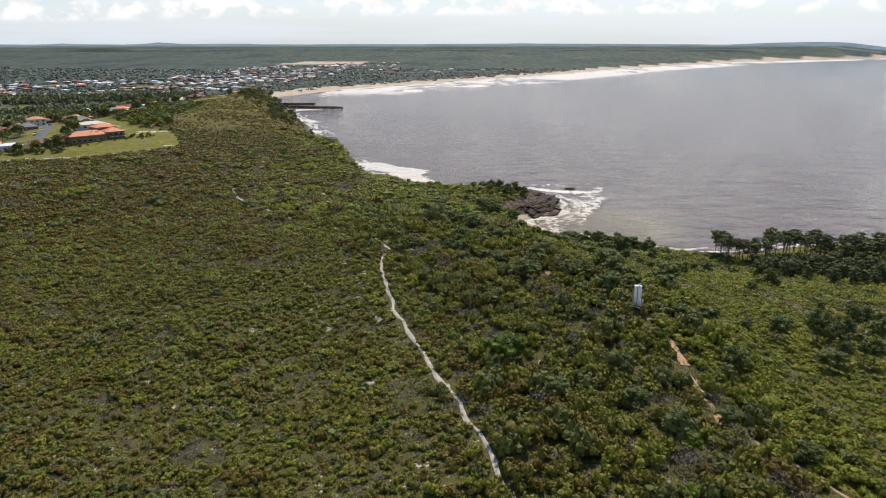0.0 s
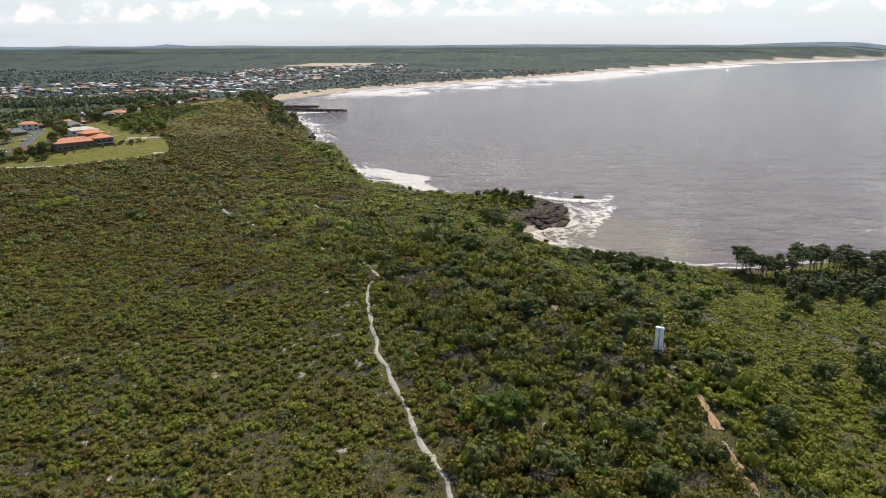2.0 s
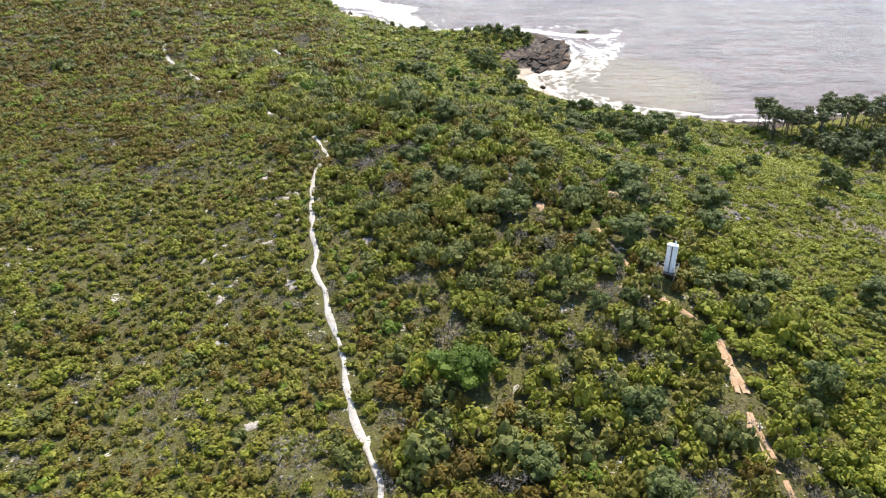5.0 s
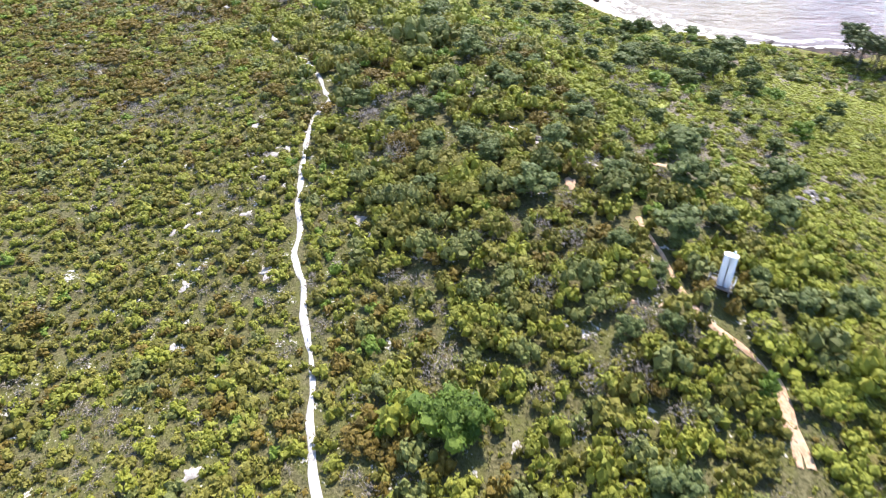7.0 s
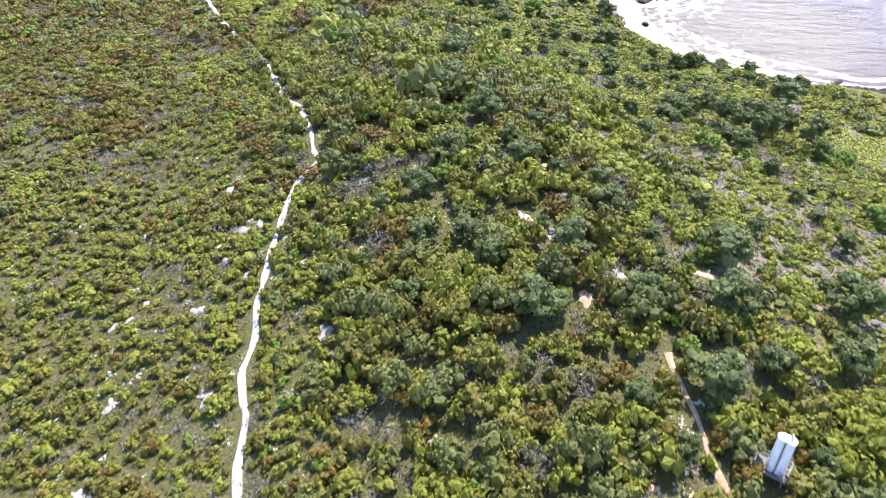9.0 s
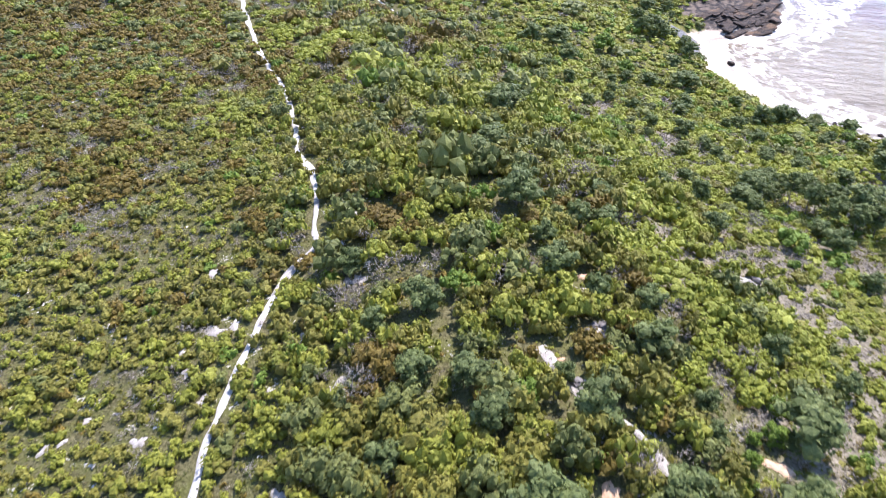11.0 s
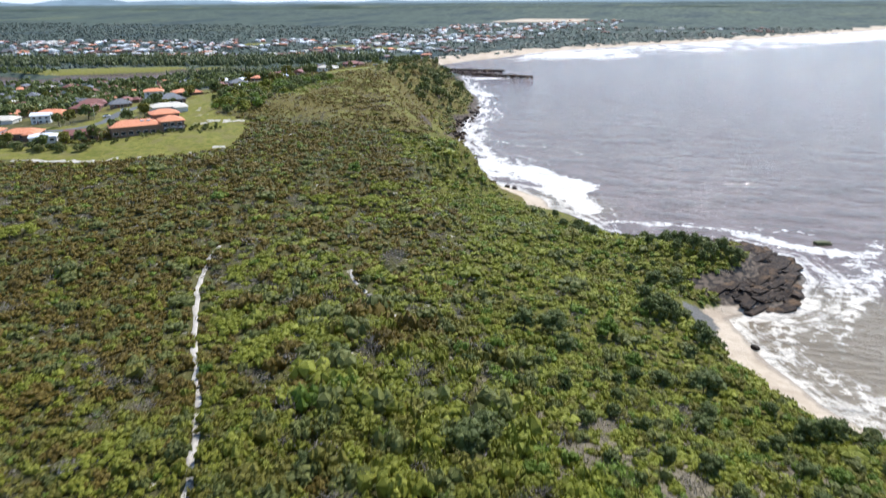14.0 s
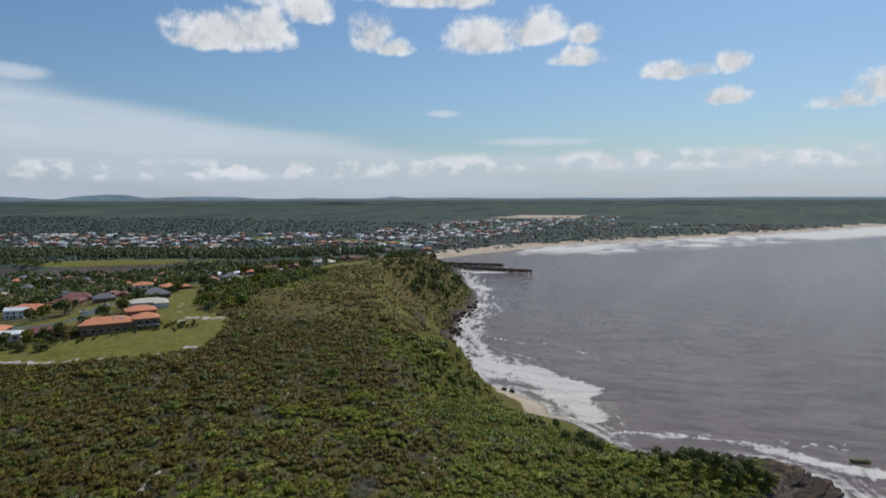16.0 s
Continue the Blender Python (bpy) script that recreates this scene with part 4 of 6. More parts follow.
def heath_species(x, y, d, rng):
    """What grows where on the headland: names and the size of each plant against its neighbours."""
    east = step(-8, 16, x - ridge_x(y) + 10 * (vnoise(x + 30, y, 12) - 0.5))
    pick = rng.rand(len(x))
    stand = vnoise(x + 700, y, 6.0) * 0.55 + vnoise(x + 900, y, 19.0) * 0.45
    dry = vnoise(x + 400, y, 5.0) * 0.6 + vnoise(x + 450, y, 14.0) * 0.4
    autumn = step(215, 300, y) * step(-10, -60, x)
    belt = scrub_belt(x, y)
    kind = np.full(len(x), "olive", dtype=object)
    brown = np.maximum(autumn, 0.5 * step(-30, -60, x))
    kind[pick > 0.56 + 0.26 * brown + 0.7 * (0.5 - stand)] = "lime"
    kind[(pick < 0.04 + 0.3 * brown + 0.42 * autumn + 0.05 * belt + 0.8 * (0.5 - stand))] = "rust"
    lush = step(-105, -75, x + 12 * (vnoise(x + 60, y, 20) - 0.5)) * step(235, 280, y) * step(0.3, 0.5, vnoise(x + 160, y, 22))
    kind[(rng.rand(len(x)) < 0.52 * lush)] = "slope"
    kind[(rng.rand(len(x)) < 0.04 + 0.07 * belt + 0.05 * lush + 0.06 * brown * (1 - lush))] = "dark"
    kind[(rng.rand(len(x)) < 0.02) & (east < 0.5)] = "bright"
    slope = east > 0.5
    kind[slope & (pick < 0.6)] = "slope"
    kind[slope & (pick >= 0.6)] = "lime"
    kind[slope & (pick > 0.82)] = "olive"
    kind[slope & (pick > 0.93)] = "dark"
    kind[slope & (vnoise(x, y, 16.0) > 0.72) & (pick < 0.3)] = "bright"
    lower = slope & (y > 290)
    kind[lower & (pick < 0.1)] = "olive"
    kind[lower & (pick > 0.34) & (pick < 0.46)] = "bright"
    kind[lower & (pick > 0.9)] = "dark"
    kind[(dry > 0.67) & (rng.rand(len(x)) < 0.55)] = "grey"
    kind[slope & (rng.rand(len(x)) < 0.28 * dry_brush(x, y))] = "grey"
    kind[rng.rand(len(x)) < 0.03] = "grey"
    return kind, east


def north_species(x, y, d, z, rng):
    """The windswept slope past the lawn: brown scrub above, grass below, dark trees on the crest and the cliff."""
    pick = rng.rand(len(x))
    low = step(24, 8, z + 10 * (vnoise(x, y, 30) - 0.5))
    kind = np.where(pick < 0.72, "rust", "olive").astype(object)
    kind[(pick > 0.55) & (rng.rand(len(x)) < low)] = "lime"
    green = np.hypot(x + 232, (y - 600) * 0.55) < 30 + 12 * vnoise(x, y, 14)
    kind[green] = np.where(pick[green] < 0.5, "bright", "lime")
    kind[(vnoise(x + 200, y, 18) > 0.7) & (pick > 0.4)] = "grey"
    kind[(np.hypot(x + 148, (y - 470) * 0.8) < 22) & (pick > 0.3)] = "grey"
    cliff = step(26, 12, d + 14 * (vnoise(x, y, 20) - 0.5)) + step(0.55, 0.7, vnoise(x + 77, y, 26)) * step(690, 740, y) * step(-215, -190, x)
    kind[rng.rand(len(x)) < 0.75 * np.clip(cliff, 0, 1)] = "dark"
    return kind


def heath():
    rng = np.random.RandomState(11)
    zones = [  # bounds, gap, leaves, leaf size, plant radius, lobes, sides
        ((-200, 190, 78, 265), 1.72, 33, 0.21, 1.3, 4, 4),
        ((-250, 230, 265, 340), 2.2, 23, 0.27, 1.55, 4, 4),
        ((-360, 130, 340, 480), 2.5, 12, 0.4, 1.8, 3, 4),
        ((-440, 90, 480, 640), 2.9, 10, 0.42, 2.0, 2, 4),
        ((-330, -40, 640, 1080), 3.9, 8, 0.5, 2.5, 2, 4),
        ((-300, 260, -90, 300), 4.2, 4, 0.7, 2.8, 2, 4)]
    for (x0, x1, y0, y1), gap, count, size, grow, lobes, sides in zones:
        x, y = scatter(x0, x1, y0, y1, gap, rng)
        keep = in_view(x, y) if y0 > 0 else ~in_view(x, y)
        x, y = x[keep], y[keep]
        d, z, slope, sand, stone, lawn, turf, forest, wet, moor = cover(x, y)
        north = (step(470, 545, y + 20 * (vnoise(x, y, 25) - 0.5)) > 0.5)
        bald = vnoise(x, y, 4.0) * 0.45 + vnoise(x, y, 11.0) * 0.55
        belt = scrub_belt(x, y)
        open_heath = step(0.5, 0.32, bald) * (1 - 0.55 * belt) * step(300, 240, y)
        track = np.minimum(np.minimum(line_distance(x, y, MAIN_TRAIL), line_distance(x, y, EAST_TRAIL)), np.minimum(line_distance(x, y, SIDE_TRAIL), line_distance(x, y, CREST_TRAIL) - 0.5))
        for px, py, pr in SAND_PATCHES + CLAY_PATCHES + ROCK_PATCHES:
            track = np.minimum(track, np.hypot(x - px, y - py) - pr * 0.8 + 0.6)
        beside = np.full(len(x), 99.0)
        for px, py, pr in STANDING_OUT:
            beside = np.minimum(beside, np.hypot(x - px, y - py) - pr * 0.75)
        edge_track = np.minimum(line_distance(x, y, LAWN_TRACK), np.minimum(line_distance(x, y, ROAD), line_distance(x, y, UPPER_ROAD)))
        ok = (d > np.where((x > 90) & (y > 290), 16, 6)) & (sand < 0.4) & (stone < 0.75) & (lawn < 0.5) & (track > 0.58 + 0.1 * (y > 222) + 0.4 * rng.rand(len(x))) & (edge_track > 3.5) & (np.hypot((x - 36) * 1.7, y - 392) > 13)
        ok &= (beside > 0.3) & (rng.rand(len(x)) > np.maximum(0.14 * open_heath, 0.4 * belt))
        ok &= ~(north & (rng.rand(len(x)) < 0.12 + 0.3 * (vnoise(x + 9, y, 16) > 0.6) * (d > 30)))
        ok &= ~((x < -300) & (y > 400)) & ~((x < -255) & (y > 425) & (y < 610))
        ok &= ~((np.hypot(x + 46, y - 522) < 46) & (d < 24))
        ok &= (np.hypot(x - 44, y - 152.5) > 2.6) & (np.hypot(x - 13, y - 130) > 3.6) & (line_distance(x, y, EAST_TRAIL[6:12]) > 1.3 + 0.6 * rng.rand(len(x)))
        x, y, z, north, d, belt, track, open_heath = (v[ok] for v in (x, y, z, north, d, belt, track, open_heath))
        kind, east = heath_species(x, y, d, rng)
        kind[north] = north_species(x[north], y[north], d[north], z[north], rng)
        big = vnoise(x, y, 7.0)
        radius = grow * rng.uniform(0.62, 1.15, len(x)) * (0.7 + 0.65 * big) * (1 - 0.15 * open_heath) * (0.92 + 0.63 * belt) * np.where((east > 0.5) & (y < 200), 0.85, 1.0) * np.where((y > 222) & ~north, 1.12, 1.0)
        radius *= np.where(rng.rand(len(x)) < 0.07, 1.45, 1.0) * np.where((kind == "dark") & ~north, 1.3, 1.0) * np.where(kind == "slope", 1.15, 1.0) * np.where((east > 0.5) & (y > 215), 0.8 + 0.6 * vnoise(x + 33, y, 9.0), 1.0)
        tall = radius * rng.uniform(0.7, 1.1, len(x)) * np.where(kind == "slope", 0.75, 1.0) * (1 + 0.4 * belt) * np.where(north, np.where(kind == "dark", 1.0, 0.52), 1.0)
        tall *= np.where((kind == "grey") & (east > 0.5), 0.6, 1.0) * np.where((y > 340) & ~north, 0.75, 1.0)
        tall *= 1 + 0.85 * (track < 2.8) * (y > 212) * (y < 278) - 0.3 * (track < 2.4) * (y > 198) * (y < 210)
        radius = np.minimum(radius, np.maximum(0.7, track * np.where(y < 222, 1.05, 1.35)))
        tall = np.minimum(tall, 1.5 * radius)
        meadow = inside(x, y, MEADOW) & (rng.rand(len(x)) > 0.06)
        kind[meadow] = "slope"
        tall, radius = np.where(meadow, 0.3, tall), np.where(meadow, 1.35, radius)
        for name in HEATH_LABELS:
            for large in (False, True):
                k = (kind == name) & ((radius > 1.35 * grow) == large)
                if large and y0 == 78:
                    near = np.argsort(np.hypot(x - 12, y - 160) + 1e6 * ~k)[:min(32, k.sum())]
                    for i in near:
                        lone_shrub(name, x[i], y[i], radius[i], tall[i], int(1.2 * count * (radius[i] / grow) ** 2), 1.05 * size, 12, rng)
                    k[near] = False
                c = np.stack([x[k], y[k], z[k] - 0.05], 1)
                plants("heath_" + name, name, c, radius[k], tall[k], int(count * (1.7 if large else 1.0)), size * np.sqrt(radius[k] / grow), HEATH_LABELS[name], "heath", rng, lobes=lobes + (7 if y0 == 78 else 3) * large, sides=sides)
    for name, rows, flat, leaf_count in (("grey", GREY_SHRUBS, 0.9, 120), ("rust", RUST_SHRUBS, 0.6, 150), ("slope", THICKETS, 0.5, 130)):
        for x, y, r in rows:
            far = 1.0 if y < 260 else 1.6
            lone_shrub(name, x, y, r, r * flat, int(leaf_count * r * r / 4 / far), 0.18 * far, int(8 + 4 * r), rng)


def low_heath():
    """Knee-high shrublets that fill the gaps of the open heath."""
    rng = np.random.RandomState(13)
    x, y = scatter(-120, 90, 80, 265, 1.15, rng)
    bald = vnoise(x, y, 4.0) * 0.45 + vnoise(x, y, 11.0) * 0.55
    keep = in_view(x, y) & (rng.rand(len(x)) < 0.6 * step(0.58, 0.36, bald) + 0.12)
    x, y = x[keep], y[keep]
    track = np.minimum(line_distance(x, y, MAIN_TRAIL), line_distance(x, y, EAST_TRAIL))
    for px, py, pr in SAND_PATCHES + CLAY_PATCHES:
        track = np.minimum(track, np.hypot(x - px, y - py) - pr * 0.6 + 0.5)
    ok = (track > 0.8) & (np.hypot(x - 44, y - 152.5) > 2.4)
    x, y = x[ok], y[ok]
    pick = rng.rand(len(x))
    for name, low, high in (("olive", 0.0, 0.36), ("lime", 0.36, 0.62), ("rust", 0.62, 0.78), ("grey", 0.78, 0.86), ("litter", 0.86, 1.01)):
        k = (pick >= low) & (pick < high)
        r = rng.uniform(0.25, 0.7, k.sum())
        plants("low_heath", name, np.stack([x[k], y[k], height(x[k], y[k]) - 0.05], 1), r, r * rng.uniform(0.6, 1.0, len(r)), 9, 0.16 + 0 * r, "knee-high heath shrublets between larger shrubs", "heath", rng, lobes=1, sides=4)


def low_cover():
    """Sprigs, dry grass and fallen twigs between the shrubs."""
    rng = np.random.RandomState(17)
    for (x0, x1, y0, y1), gap, size in (((-130, 110, 80, 235), 0.68, 0.145), ((-200, 180, 235, 310), 1.0, 0.19)):
        x, y = scatter(x0, x1, y0, y1, gap, rng)
        keep = in_view(x, y) & (rng.rand(len(x)) < 0.85)
        x, y = x[keep], y[keep]
        d = shore(x, y)
        track = np.minimum(line_distance(x, y, MAIN_TRAIL), line_distance(x, y, EAST_TRAIL))
        bare = vnoise(x + 50, y, 3.0) * 0.6 + vnoise(x, y + 70, 9.0) * 0.4
        east = step(-6, 18, x - ridge_x(y))
        keep = (track > 0.5 + 0.3 * rng.rand(len(x))) & (d > 15) & ((bare > 0.4 - 0.1 * east) | (rng.rand(len(x)) < 0.4)) & (np.hypot(x - 44, y - 152.5) > 1.6)
        x, y, east = x[keep], y[keep], east[keep]
        pick = rng.rand(len(x))
        kind = np.where(pick < 0.28, "straw", np.where(pick < 0.5 + 0.3 * (1 - east), "litter", "lime"))
        for name in ("straw", "litter", "lime"):
            k = kind == name
            n = k.sum()
            s = np.repeat(size * rng.uniform(0.6, 1.5, n), 3)
            a = rng.uniform(0, math.tau, 3 * n)
            c = np.repeat(np.stack([x[k], y[k], height(x[k], y[k]) + 0.04], 1), 3, 0) + rng.normal(0, 0.4, (3 * n, 3)) * s[:, None] * (1, 1, 0)
            out = np.stack([np.cos(a), np.sin(a), 0 * a], 1) * (s * rng.uniform(0.3, 1.4, 3 * n))[:, None]
            side = np.stack([-np.sin(a), np.cos(a), 0 * a], 1) * (s * rng.uniform(0.3, 0.7, 3 * n))[:, None]
            up = np.stack([0 * s, 0 * s, s * rng.uniform(0.7, 2.2, 3 * n)], 1)
            p = np.stack([c + out + up, c + side, c - side], 1).reshape(-1, 3)
            label = {"straw": "dry straw-coloured grass between the shrubs", "litter": "low olive ground plants between the shrubs", "lime": "low yellow-green ground plants between the shrubs"}[name]
            tagged(new("ground_plants", mesh_from("ground_plants", p, np.arange(len(p)).reshape(-1, 3), [LEAVES[name]])), label, "ground cover", kind="stuff")


heath()
low_heath()
low_cover()


# ---- trees ----
def limb_points(base, tip, bend, count, rng):
    t = np.linspace(0, 1, count)[:, None]
    p = np.asarray(base) * (1 - t) + np.asarray(tip) * t
    return p + np.sin(t * math.pi) * rng.normal(0, bend, 3) * (1, 1, 0.3)


def limbs(bm, base, tip, r0, r1, rng, bend=0.25, pieces=4, sides=7):
    p = limb_points(base, tip, bend, pieces + 1, rng)
    r = np.linspace(r0, r1, pieces + 1)
    for a, b, ra, rb in zip(p[:-1], p[1:], r[:-1], r[1:]):
        tube(bm, a, b, ra, rb, sides)
    return p


def tree(name, kind, tall, crown, clumps, count, size, label, category, rng, trunk=0.16, bare=0.4, flat=0.7, spread=0.65, low=-0.5, lobes=3):
    """A tree: tapered trunk with limbs, and a crown of leaf clumps with gaps between."""
    top = new(name)
    tagged(top, label, category)
    bm = bmesh.new()
    stem = limbs(bm, (0, 0, -0.3), (rng.normal(0, 0.25), rng.normal(0, 0.25), tall * 0.86), trunk, trunk * 0.35, rng, tall * 0.03, 5, 5)
    centres = []
    for i in range(clumps):
        a = i * 2.4 + rng.uniform(-0.5, 0.5)
        h = bare + (1 - bare) * (i + 0.6) / clumps * 0.86
        wide = crown * spread * (1.0 - 0.55 * abs(2 * (h - bare) / (1 - bare) - 0.75)) * rng.uniform(0.5, 1.1)
        start = stem[min(5, int(h * 0.8 * 5))]
        tip = np.array([math.cos(a) * wide, math.sin(a) * wide, tall * h])
        limbs(bm, start, tip, trunk * 0.4, trunk * 0.12, rng, 0.15, 2, 3)
        centres.append(tip)
    part("trunk", bm, BARK, top)
    c = np.array(centres)
    radius = crown * rng.uniform(0.32, 0.52, len(c))
    high = radius * flat * rng.uniform(0.8, 1.15, len(c))
    crown_ob = new("crown", foliage("crown", kind, c, radius * 1.1, high * 1.1, count, np.full(len(c), size), rng, lobes=lobes, core=0.78, low=low))
    crown_ob.parent = top
    return top


def plant_copies(models, places, rng, group, low=0.8, high=1.2):
    """Sets copies of the models on the ground; the models themselves take the first places."""
    for i, (x, y) in enumerate(places):
        model = models[i % len(models)]
        s = rng.uniform(low, high)
        z = float(height(x, y)) - 0.05
        m = pose(x, y, z, 0, 0, rng.uniform(0, 360)) @ Matrix.Diagonal((s, s, s * rng.uniform(0.88, 1.12), 1))
        if i < len(models):
            model.matrix_world = m
            tagged(model, group=group)
        else:
            tree_copy = copy_thing(model, m)
            tree_copy.matrix_basis = m


def plant_sized(models, rows, reach, rng, group):
    """Sets copies of the models at (x, y, radius); reach is the radius of a model's crown."""
    for i, (x, y, r) in enumerate(rows):
        model, s = models[i % len(models)], r / reach
        m = pose(x, y, float(height(x, y)) - 0.05, 0, 0, rng.uniform(0, 360)) @ Matrix.Diagonal((s, s, s * rng.uniform(0.85, 1.1) * (1.15 if r < 2.5 else 0.95), 1))
        if i < len(models):
            model.matrix_world = m
            tagged(model, group=group)
        else:
            tree_copy = copy_thing(model, m)
            tree_copy.matrix_basis = m


EAST_STAND = [(88, 152), (92, 147), (94, 160), (104, 163), (110, 177), (96, 130), (108, 222)]


def grove():
    rng = np.random.RandomState(21)
    # pines on the low point by the water
    tall = [tree("pine_tree", "pine", 11.0, 3.3, 12, 46, 0.3, "tall dark pine with bare trunk and high flat crown", "pine tree", rng, 0.17, 0.64, 0.5, 0.85, lobes=2) for _ in range(3)]
    places = []
    while len(places) < 76:
        u = rng.rand()
        x, y = 124 + u * 95, 308 + 6 * math.sin(u * 5) + rng.normal(0, 4) + 8 * u
        if shore(np.array(x), np.array(y)) > 3 and all(math.hypot(x - a, y - b) > 1.8 for a, b in places):
            places.append((x, y))
    plant_copies(tall, places, rng, "pines by the water", 0.8, 1.12)
    young = [tree("young_pine", "pine", 7.0, 3.2, 10, 36, 0.34, "dense dark young pine with foliage to the ground", "pine tree", rng, 0.16, 0.12, 0.95, 0.5, lobes=2) for _ in range(3)]
    places = []
    while len(places) < 110:
        x, y = rng.uniform(134, 222), rng.uniform(246, 303)
        inner = (x - 118) * 0.55 + 246 - 0.0 < y + 22 and y > 268 - 0.18 * (x - 118)
        if inner and all(math.hypot(x - a, y - b) > 3.1 for a, b in places):
            places.append((x, y))
    plant_copies(young, places, rng, "stand of young pines", 0.8, 1.15)
    # dark broad-leaved trees along the ridge and the slopes
    broad = [tree("coastal_tree", "tree", 4.0, 3.2, 10, 88, 0.185, "dark green rounded coastal tree above the heath", "tree", rng, 0.12, 0.2, 0.85, 0.66, lobes=5) for _ in range(5)]
    rows = DARK_BUSHES + MORE_DARK + FAR_DARK
    extra = []
    while len(extra) < 60:
        y = rng.uniform(80, 330) if len(extra) < 30 else rng.uniform(215, 335)
        x = rng.normal(ridge_x(y) + 34, 30)
        far = shore(np.array(x), np.array(y)) > 10 and not inside(np.array(x), np.array(y), MEADOW) and line_distance(np.array(x), np.array(y), EAST_TRAIL) > 3
        if far and x > ridge_x(y) + 6 and math.hypot(x - 44, y - 152.5) > 6 and all(math.hypot(x - a, y - b) > 3.5 for a, b, _ in rows + extra + BRIGHT_BUSHES):
            extra.append((x, y, rng.uniform(1.3, 2.6) * (1.0 if y < 215 else 1.25)))
    plant_sized(broad, rows + extra, 3.3, rng, "coastal trees on the headland")
    oak = [tree("she_oak", "tree", 7.0, 2.6, 9, 60, 0.26, "feathery grey-green she-oak with thin bare trunks", "tree", rng, 0.11, 0.42, 1.1, 0.6) for _ in range(3)]
    plant_copies(oak, [(60, 249), (64, 251), (57, 252), (66, 247), (62, 245), (69, 250), (53, 254), (72, 246), (51, 257), (58, 246), (67, 252), (55, 249), (63, 247), (75, 250)] + [(x + rng.normal(0, 2.5), y + rng.normal(0, 2.5)) for x, y in EAST_STAND for _ in range(3)], rng, "she-oaks on the slope", 0.75, 1.1)
    # trees behind the cove, on the rocky point and along the small beach
    bushy = [tree("shore_tree", "tree", 5.5, 4.4, 10, 44, 0.36, "dark green wind-shaped tree near the shore", "tree", rng, 0.15, 0.22, 0.8, 0.6) for _ in range(3)]
    places = [(38, 443), (29, 437), (46, 452), (19, 437), (33, 452), (24, 445), (40, 462), (10, 445), (22, 369), (33, 350), (20, 380), (14, 410), (36, 315), (20, 328)]
    while len(places) < 66:
        u = rng.rand()
        if u < 0.34:
            x, y = rng.uniform(-40, 35), rng.uniform(410, 492)
        elif u < 0.8:
            x, y = rng.uniform(0, 42), rng.uniform(330, 415)
        else:
            x, y = rng.uniform(40, 92), rng.uniform(290, 330)
        d = shore(np.array(x), np.array(y))
        if 7 < d < 34 and math.hypot(x + 46, y - 522) > 44 and math.hypot((x - 36) * 1.7, y - 392) > 15 and coves(np.array(x), np.array(y)) * (d < 15) < 0.5 and all(math.hypot(x - a, y - b) > 3.4 for a, b in places):
            places.append((x, y))
    plant_copies(bushy, places, rng, "trees along the shore", 0.38, 0.9)
    crown_trees = [tree("point_tree", "tree", 6.0, 3.6, 10, 60, 0.3, "dense dark round-headed tree above the rocky point", "tree", rng, 0.16, 0.3, 0.9, 0.6) for _ in range(2)]
    plant_copies(crown_trees, [(28, 455), (35, 440), (41, 437), (47.5, 440.5), (45, 443), (31, 446), (25, 450), (38, 433), (51, 439)], rng, "trees above the rocky point", 0.75, 1.05)
    green = [tree("fig_bush", "bright", 3.4, 3.0, 9, 100, 0.17, "bright green leafy bush standing out of the heath", "bush", rng, 0.12, 0.15, 0.95, 0.6, lobes=5) for _ in range(2)]
    plant_sized(green, BRIGHT_BUSHES, 2.9, rng, "bright green bushes")
    dome = tree("round_bush", "bush", 3.8, 4.4, 20, 150, 0.2, "single dense round dark green bush in the heath", "bush", rng, 0.12, 0.25, 0.75, 0.62, lobes=4)
    dome.matrix_world = pose(13, 130, float(height(13, 130)) + 0.2)
    scrub = [tree("scrub_tree", k, 3.8, 4.8, 9, 34, 0.46, "dense rounded green scrub tree on the hill behind the lawn", "tree", rng, 0.14, 0.12, 0.8, 0.62, lobes=2) for k in ("dark", "lime", "tree", "bright")]
    places = []
    while len(places) < 130:
        x, y = rng.uniform(-268, -186), rng.uniform(508, 690)
        if abs(x + 230 + (y - 560) * 0.2) < 24 + 0.05 * (y - 512) and not inside(np.array(x), np.array(y), LAWNS[0]) and line_distance(np.array(x), np.array(y), UPPER_ROAD) > 14 and all(math.hypot(x - a, y - b) > 3.6 for a, b in places):
            places.append((x, y))
    plant_copies(scrub, places, rng, "scrub behind the lawn", 0.55, 1.0)
    crest = [tree("headland_tree", "tree", 6.5, 4.6, 8, 30, 0.5, "dark wind-bent tree on the crest of the far headland", "tree", rng, 0.16, 0.3, 0.85, 0.6, lobes=2) for _ in range(3)]
    places = []
    while len(places) < 70:
        u = rng.rand()
        x, y = (rng.normal(-203, 9), rng.uniform(735, 900)) if u < 0.6 else (rng.normal(-178, 9), rng.uniform(700, 880))
        if float(shore(np.array(x), np.array(y))) > 12 and line_distance(np.array(x), np.array(y), UPPER_ROAD) > 8 and all(math.hypot(x - a, y - b) > 3.6 for a, b in places):
            places.append((x, y))
    plant_copies(crest, places, rng, "trees on the far headland", 0.6, 1.1)

